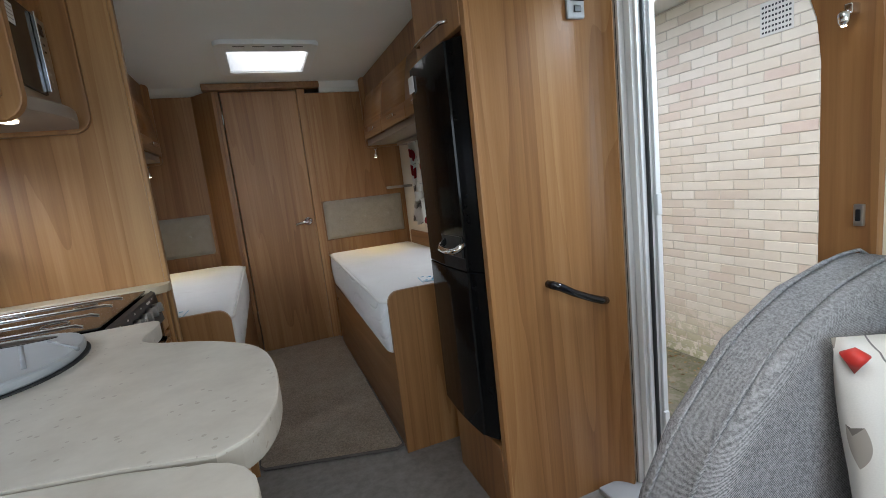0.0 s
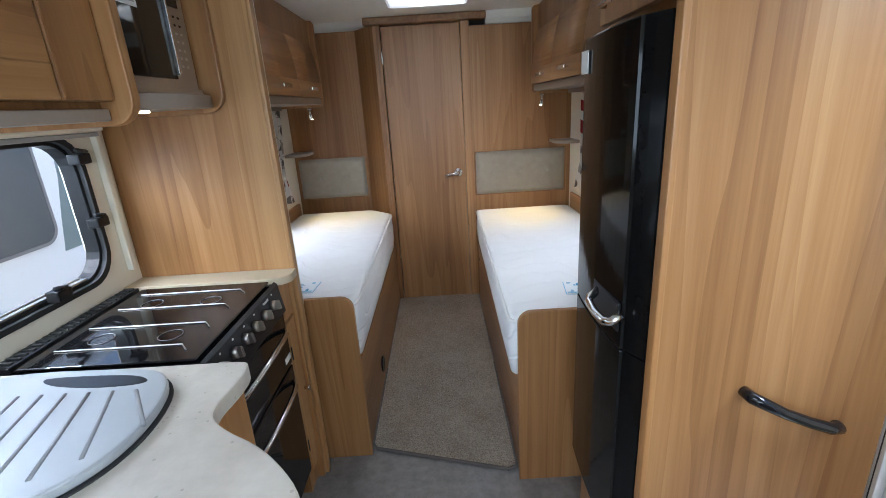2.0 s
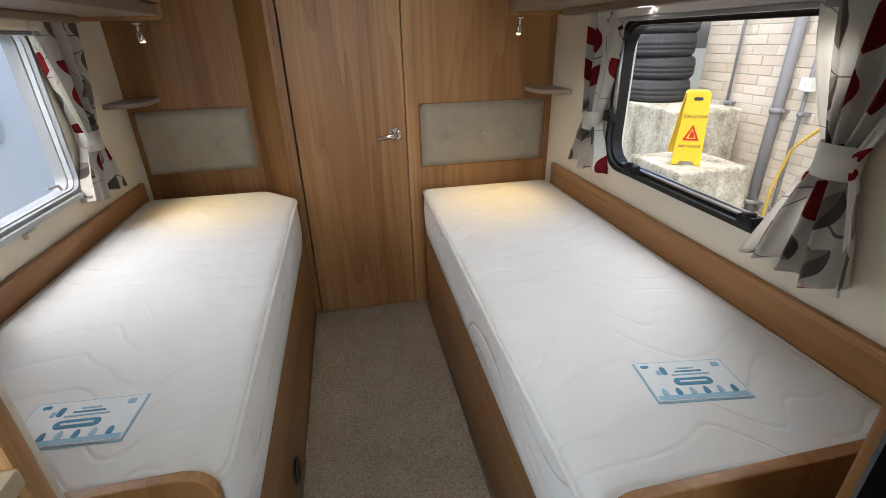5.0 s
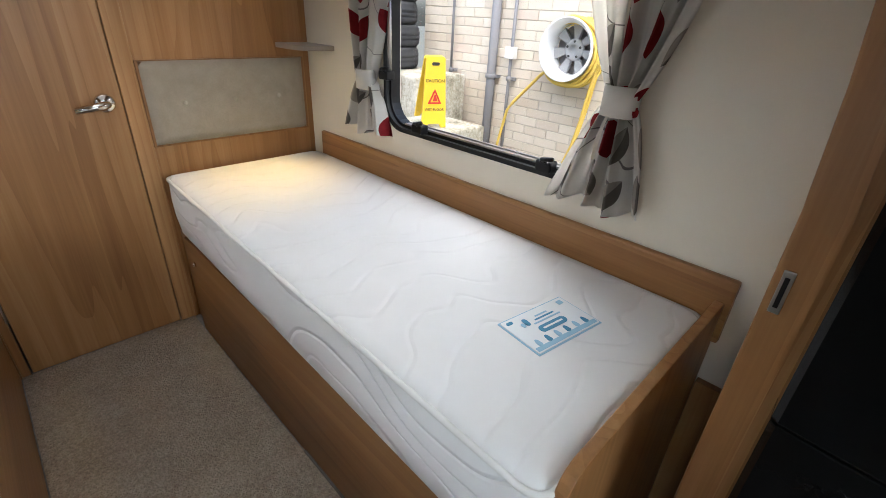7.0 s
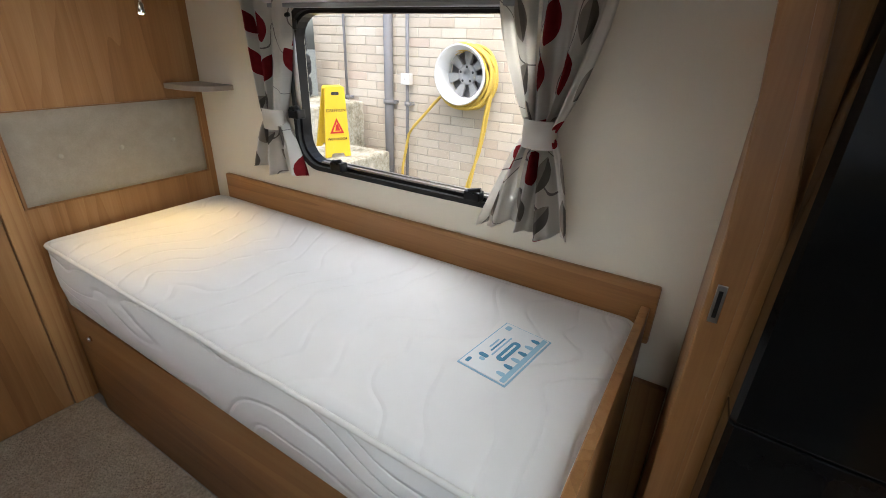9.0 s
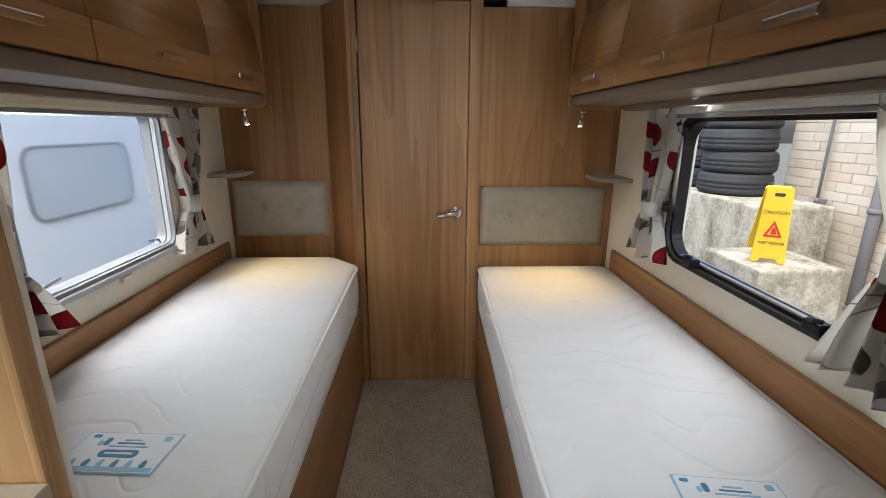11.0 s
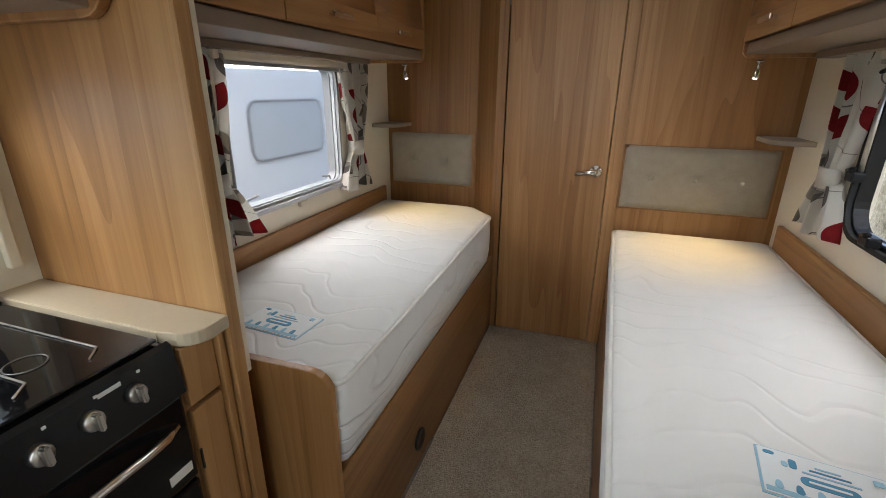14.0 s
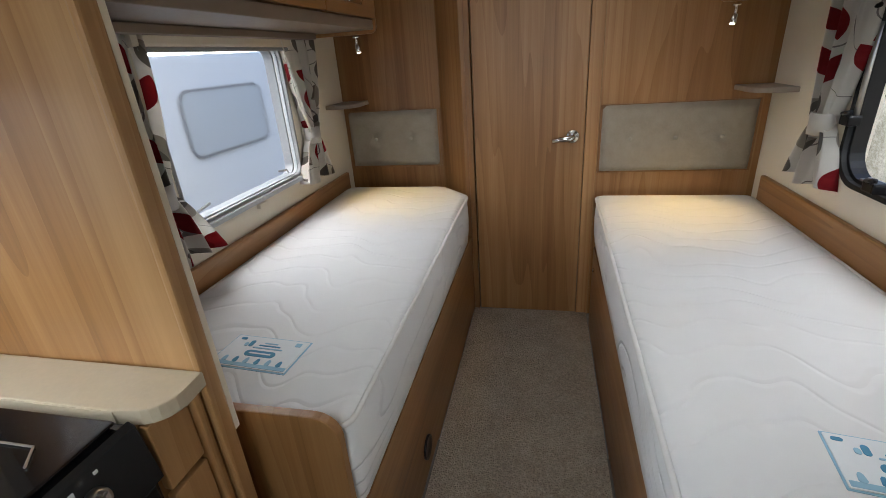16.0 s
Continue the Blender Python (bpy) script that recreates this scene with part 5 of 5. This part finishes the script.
whl = thing("alloy_wheel", (WX, -0.12, 1.1), "white alloy wheel used as a hose reel on the wall", "wheel")
M = pose(HC.x, HC.y, HC.z, 0, -90, 0)
part("rim", lathe([(0.190, -0.115), (0.206, -0.110), (0.206, -0.095), (0.185, -0.08), (0.178, 0.02), (0.200, 0.075), (0.213, 0.082), (0.215, 0.10), (0.206, 0.104), (0.198, 0.092), (0.176, 0.06), (0.170, -0.07)], M, 48, loop=True), WHEEL_WHITE, whl, "", True)
part("hub", lathe([(0.074, -0.055), (0.074, -0.030), (0.060, -0.022), (0.036, -0.020), (0.032, -0.045), (0.0, -0.045)], M, 32), GREY_PLASTIC, whl, "", True)
for i in range(5):
    part("bolt_hole", lathe([(0.0, 0.001), (0.009, 0.001), (0.010, 0)], M @ pose(0.055 * math.cos(2 * math.pi * i / 5), 0.055 * math.sin(2 * math.pi * i / 5), -0.0215), 10), INK, whl)
part("wheel_back", lathe([(0.0, -0.112), (0.176, -0.112), (0.176, -0.100), (0.0, -0.100)], M, 24), PIPE_GREY, whl)
for i in range(7):
    sp = prism([(-0.020, 0.070), (0.020, 0.070), (0.042, 0.172), (-0.042, 0.172)], "z", -0.065, -0.036, 0.006)
    bmesh.ops.transform(sp, matrix=M @ pose(0, 0, 0, 0, 0, 360 / 7 * i + 12), verts=sp.verts)
    part("spoke", sp, GREY_PLASTIC, whl)
hose = thing("hose", (WX, -0.12, 0.9), "yellow garden hose coiled over a wheel", "hose")
coil = []
for i in range(420):
    a = 2 * math.pi * i / 42
    lane = (i / 42) % 5
    rr = 0.205 + 0.008 * math.sin(i * 0.11) + (0.022 if i > 210 else 0.0) + 0.005 * math.sin(i * 0.7)
    coil.append(M @ Vector((rr * math.cos(a) - 0.020, rr * math.sin(a), -0.085 + 0.026 * (lane if i <= 210 else 5 - lane))))
part("coil", tube(coil, 0.0125, 7), HOSE, hose, "", True)
part("loose_end", tube([(WX - 0.10, -0.335, 1.05), (WX - 0.09, -0.310, 0.93), (WX - 0.07, -0.27, 0.70), (WX - 0.07, -0.235, 0.52), (WX - 0.07, -0.16, 0.30), (WX - 0.08, -0.05, -0.1), (WX - 0.10, 0.0, ZG)], 0.0125, 7), HOSE, hose, "", True)
part("loose_end", tube([(WX - 0.11, -0.322, 1.02), (WX - 0.11, -0.290, 0.86), (WX - 0.09, -0.25, 0.62), (WX - 0.09, -0.19, 0.31), (WX - 0.10, -0.10, -0.1), (WX - 0.12, -0.06, ZG)], 0.0125, 7), HOSE, hose, "", True)
part("loose_end", tube([(WX - 0.11, 0.05, 0.99), (WX - 0.09, 0.16, 0.91), (WX - 0.08, 0.30, 0.77), (WX - 0.08, 0.41, 0.66), (WX - 0.08, 0.46, 0.59), (WX - 0.08, 0.50, 0.42), (WX - 0.08, 0.53, 0.28), (WX - 0.08, 0.54, ZG)], 0.0125, 7), HOSE, hose, "", True)

sign = thing("wet_floor_sign", (2.30, 0.53, 0.525), "yellow plastic caution sign opened on the concrete step", "sign")
ms = pose(2.31, 0.53, 0.527, 0, 0, -30) @ Matrix.Scale(1.09, 4)


def on_sign(bm):
    bmesh.ops.transform(bm, matrix=ms, verts=bm.verts)
    return bm


board = [(-0.088, 0.0), (-0.05, 0.0), (-0.04, 0.025), (0.04, 0.025), (0.05, 0.0), (0.088, 0.0), (0.066, 0.448), (0.054, 0.46), (-0.054, 0.46), (-0.066, 0.448)]
part("board", on_sign(prism(board, "y", -0.012, 0.012, 0.004)), YELLOW, sign)
rear = prism(board, "y", -0.012, 0.012, 0.004)
bmesh.ops.transform(rear, matrix=pose(-0.004, 0.030, 0.46, 24) @ pose(0, 0, -0.46), verts=rear.verts)
part("rear_board", on_sign(rear), YELLOW, sign)
part("grip_slot", on_sign(prism(round_rect(-0.026, 0.026, 0.405, 0.425, 0.009), "y", -0.0142, -0.0118)), INK, sign, "dark hand slot")
tri = [(-0.048, 0.16), (0.048, 0.16), (0.0, 0.26)]
part("triangle", on_sign(ring_prism(tri, offset_loop(tri, 0.012), "y", -0.0145, -0.0122)), RED, sign, "red warning triangle")
part("falling_mark", on_sign(prism([(-0.012, 0.178), (0.02, 0.178), (0.006, 0.222), (-0.006, 0.215)], "y", -0.0145, -0.0122)), RED, sign)


def lettering(text, size, z):
    cu = bpy.data.curves.new("lettering", "FONT")
    cu.body, cu.size, cu.align_x, cu.extrude = text, size, "CENTER", 0.0008
    ob = new("lettering", cu)
    bpy.context.view_layer.update()
    me = bpy.data.meshes.new_from_object(ob.evaluated_get(bpy.context.evaluated_depsgraph_get()))
    bpy.data.objects.remove(ob)
    bm = bmesh.new()
    bm.from_mesh(me)
    bmesh.ops.transform(bm, matrix=ms @ pose(0, -0.0135, z, 90), verts=bm.verts)
    return bm


part("caution_lettering", lettering("CAUTION", 0.029, 0.30), INK, sign, "black lettering reading CAUTION")
part("floor_lettering", lettering("WET FLOOR", 0.024, 0.115), INK, sign, "black lettering reading WET FLOOR")
blk = thing("concrete_block", (1.98, 0.35, ZG), "lichened concrete retaining block", "block")
part("block", box(2.50, 3.10, 0.95, 4.6, ZG - 0.01, 0.826, 0.02), CONCRETE, blk)
part("step", box(2.14, 2.72, 0.36, 0.945, ZG - 0.01, 0.522, 0.02), CONCRETE, blk)
for k in range(3):
    for j in range(4):
        ty = thing("tyre", (2.80, 1.70 + 0.62 * k, 0.828 + 0.185 * j), "used black car tyre in a stack", "tyre", "stacked tyres")
        mt = pose(2.80 + 0.02 * (j % 2), 1.70 + 0.62 * k + 0.012 * j, 0.828 + 0.185 * j) @ Matrix.Diagonal((0.92, 0.92, 0.923, 1))
        part("tread", lathe([(0.20, 0.02), (0.29, 0.0), (0.315, 0.03), (0.32, 0.06), (0.312, 0.066), (0.32, 0.072), (0.32, 0.10), (0.312, 0.106), (0.32, 0.112), (0.32, 0.14), (0.312, 0.146), (0.315, 0.17), (0.29, 0.20), (0.20, 0.18)], mt, 36, loop=True), TYRE, ty, "", True)
gt = thing("tyre", (2.68, -2.16, ZG), "worn black tyre lying on the paving", "tyre")
part("tread", lathe([(0.17, 0.02), (0.26, 0.0), (0.30, 0.03), (0.305, 0.10), (0.30, 0.16), (0.26, 0.19), (0.17, 0.17), (0.165, 0.10)], pose(2.68, -2.16, ZG + 0.012), 40, loop=True), TYRE, gt, "", True)
tub = thing("plastic_table", (2.86, -1.95, ZG), "white plastic garden table standing against the brick wall", "table")
part("tabletop", prism(round_rect(2.62, 3.10, -2.46, -1.80, 0.16, 6), "z", 0.020, 0.065, 0.014), WHITE, tub, "", True)
for lx, ly in ((2.76, -1.98), (2.98, -1.98), (2.76, -2.34), (2.98, -2.34)):
    part("leg", tube([(lx, ly, 0.036), (lx + 0.02, ly, ZG)], [0.022, 0.016], 8), WHITE, tub, "", True)
for px, py, w, h_, m_ in ((2.88, -1.91, 0.17, 0.15, PALE_BLUE), (2.78, -2.08, 0.15, 0.12, PALE_BLUE), (2.98, -2.06, 0.20, 0.09, YELLOW)):
    pk = thing("packet", (px, py, 0.065), "glossy yellow packet on the table" if m_ is YELLOW else "blue and white plastic packet on the table", "packet", "packets on the table")
    part("pouch", prism(round_rect(px - w / 2, px + w / 2, 0.066, 0.066 + h_, 0.03), "y", py - 0.05, py + 0.05, 0.022, 3), m_, pk, "", True)
    part("print_band", box(px - w / 2 - 0.001, px + w / 2 + 0.001, py - 0.030, py + 0.030, 0.066 + h_ * 0.35, 0.066 + h_ * 0.62, 0.002), LABEL, pk, "white printed band")

# neighbouring caravan
nb = thing("neighbouring_caravan", (-2.4, 0, ZG), "white caravan parked close alongside with grey windows", "caravan")
part("body", box(-4.85, -2.65, -6.0, 4.2, 0.0, 2.15, 0.10, 4), CARAVAN_WHITE, nb)
part("skirt", box(-4.75, -2.67, -5.9, 4.1, ZG + 0.02, -0.002, 0.02), GREY_PLASTIC, nb)
for y0, y1, z0, z1 in ((0.86, 1.92, 0.735, 1.225), (-1.67, -0.195, 0.70, 1.53)):
    wn = part("window", prism(round_rect(y0, y1, z0, z1, 0.10, 6), "x", -2.656, -2.638, 0.004), GREY_GLASS if y0 < 0.5 else plain("misted_acrylic", (0.56, 0.60, 0.64), 0.3), nb)
    part("window_seal", ring_prism(round_rect(y0 - 0.02, y1 + 0.02, z0 - 0.02, z1 + 0.02, 0.12, 6), round_rect(y0, y1, z0, z1, 0.10, 6), "x", -2.654, -2.636), PIPE_GREY, wn)
for y0, y1, m_ in ((-0.10, 0.08, STRIPE_GREY), (0.12, 0.30, STRIPE_RED)):
    part("stripe", prism([(y0 - 0.06, 0.60), (y1 - 0.06, 0.60), (y1 - 0.01, 0.85), (y1 + 0.03, 1.10), (y1 + 0.04, 1.36), (y0 + 0.10, 1.36), (y0 + 0.07, 1.10), (y0, 0.85)], "x", -2.653, -2.6475), m_, nb)
part("drip_rail", box(-2.650, -2.635, -5.9, 4.1, 1.85, 1.88, 0.004), GREY_PLASTIC, nb)

# ---- bricks, last ----

def brick_mesh(length):
    bm = box(-0.05, 0.0, -length / 2, length / 2, -0.0342, 0.0342, 0.003, 1)
    me = bpy.data.meshes.new("brick")
    bm.to_mesh(me)
    bm.free()
    me.materials.append(BRICK)
    return me


mesh_full = brick_mesh(0.2195)
rest = []
course = 0
z = ZG + 0.033
while z < WZ1 - 0.03:
    y = WY0 + (0.0 if course % 2 else -0.1125)
    while y < WY1 - 0.05:
        yc = y + 0.1125
        dx = 0.003 * math.sin(37.7 * yc + 91.3 * z)
        if -1.95 < yc < -0.40 and z < 2.15 and yc - 0.11 > WY0:
            b = new("brick", mesh_full)
            b.parent = brick_wall
            b.location = (WX + 0.0478 + dx * 0.6, yc, z)
        else:
            rest.append((WX + 0.0478 + dx * 0.6, max(WY0 + 0.05, min(WY1 - 0.108, yc)), z))
        y += 0.225
    z += 0.0735
    course += 1
verts, faces = [], []
for x, yc, z in rest:
    k = len(verts)
    h, e = 0.0342, 0.003
    for dx, ins in ((0.0, 0.0), (-0.0475, 0.0), (-0.05, e)):
        for sy, sz in ((-1, -1), (1, -1), (1, 1), (-1, 1)):
            verts.append((x + dx, yc + sy * (0.1097 - ins), z + sz * (h - ins)))
    for r in (0, 4):
        for i in range(4):
            faces.append((k + r + i, k + r + (i + 1) % 4, k + r + 4 + (i + 1) % 4, k + r + 4 + i))
    faces.append((k + 8, k + 9, k + 10, k + 11))
me = bpy.data.meshes.new("bricks")
me.from_pydata(verts, [], faces)
me.materials.append(BRICK_FAR)
run = new("bricks", me)
run.parent = brick_wall
run["kind"] = "stuff"
eave = thing("trim_eaves", (WX, -1.8, WZ1), "dark gutter line and white soffit over the brick wall", "trim", "", "structure")
part("soffit", box(WX - 0.28, WX + 0.20, WY0, WY1 + 0.1, WZ1 + 0.002, WZ1 + 0.02), WHITE, eave)
part("fascia", box(WX - 0.30, WX - 0.281, WY0, WY1 + 0.1, WZ1 - 0.004, WZ1 + 0.20), WHITE, eave)
paving = solid("paving", box(1.2, 3.20, -5.2, 3.0, ZG - 0.011, ZG - 0.008), PAVING, "mossy paving slabs beside the caravan", "pavement", "structure")
sb = box(-0.297, 0.297, -0.297, 0.297, -0.008, 0.0, 0.003, 1)
slab_mesh = bpy.data.meshes.new("paving_slab")
sb.to_mesh(slab_mesh)
sb.free()
slab_mesh.materials.append(PAVING)
for i in range(4):
    for j in range(12):
        b = new("paving_slab", slab_mesh)
        b.parent = paving
        b.location = (1.085 + 0.605 * i, -4.4 + 0.605 * j + 0.3 * (i % 2), ZG + 0.002 * ((i * 7 + j * 3) % 3))

# leaf litter along the foot of the wall
rnd = random.Random(12)
verts, faces = [], []
for i in range(420):
    near = rnd.random() ** 2
    x, y = 3.13 - 0.85 * near, rnd.uniform(-4.2, 0.0)
    a, s_, t_ = rnd.uniform(0, 6.28), rnd.uniform(0.010, 0.028), rnd.uniform(-0.3, 0.3)
    k = len(verts)
    for u, w, h in ((-1, 0, 0), (-0.2, 0.45, 0.3), (1, 0, 0.1), (-0.2, -0.45, 0.3)):
        verts.append((x + s_ * (u * math.cos(a) - w * math.sin(a)), y + s_ * (u * math.sin(a) + w * math.cos(a)), ZG + 0.006 + s_ * h * (1 + t_)))
    faces += [(k, k + 1, k + 2), (k, k + 2, k + 3)]
me = bpy.data.meshes.new("leaf_litter")
me.from_pydata(verts, [], faces)
n = Nodes("dead_leaves")
n.end(n.ramp(n.node("NewGeometry").outputs["Random Per Island"], (0.0, (0.10, 0.05, 0.02)), (0.6, (0.22, 0.13, 0.05)), (1.0, (0.34, 0.27, 0.14))), 0.8)
me.materials.append(n.mat)
tagged(new("leaf_litter", me), "brown dead leaves scattered on the mossy paving", "leaves", "", "stuff")
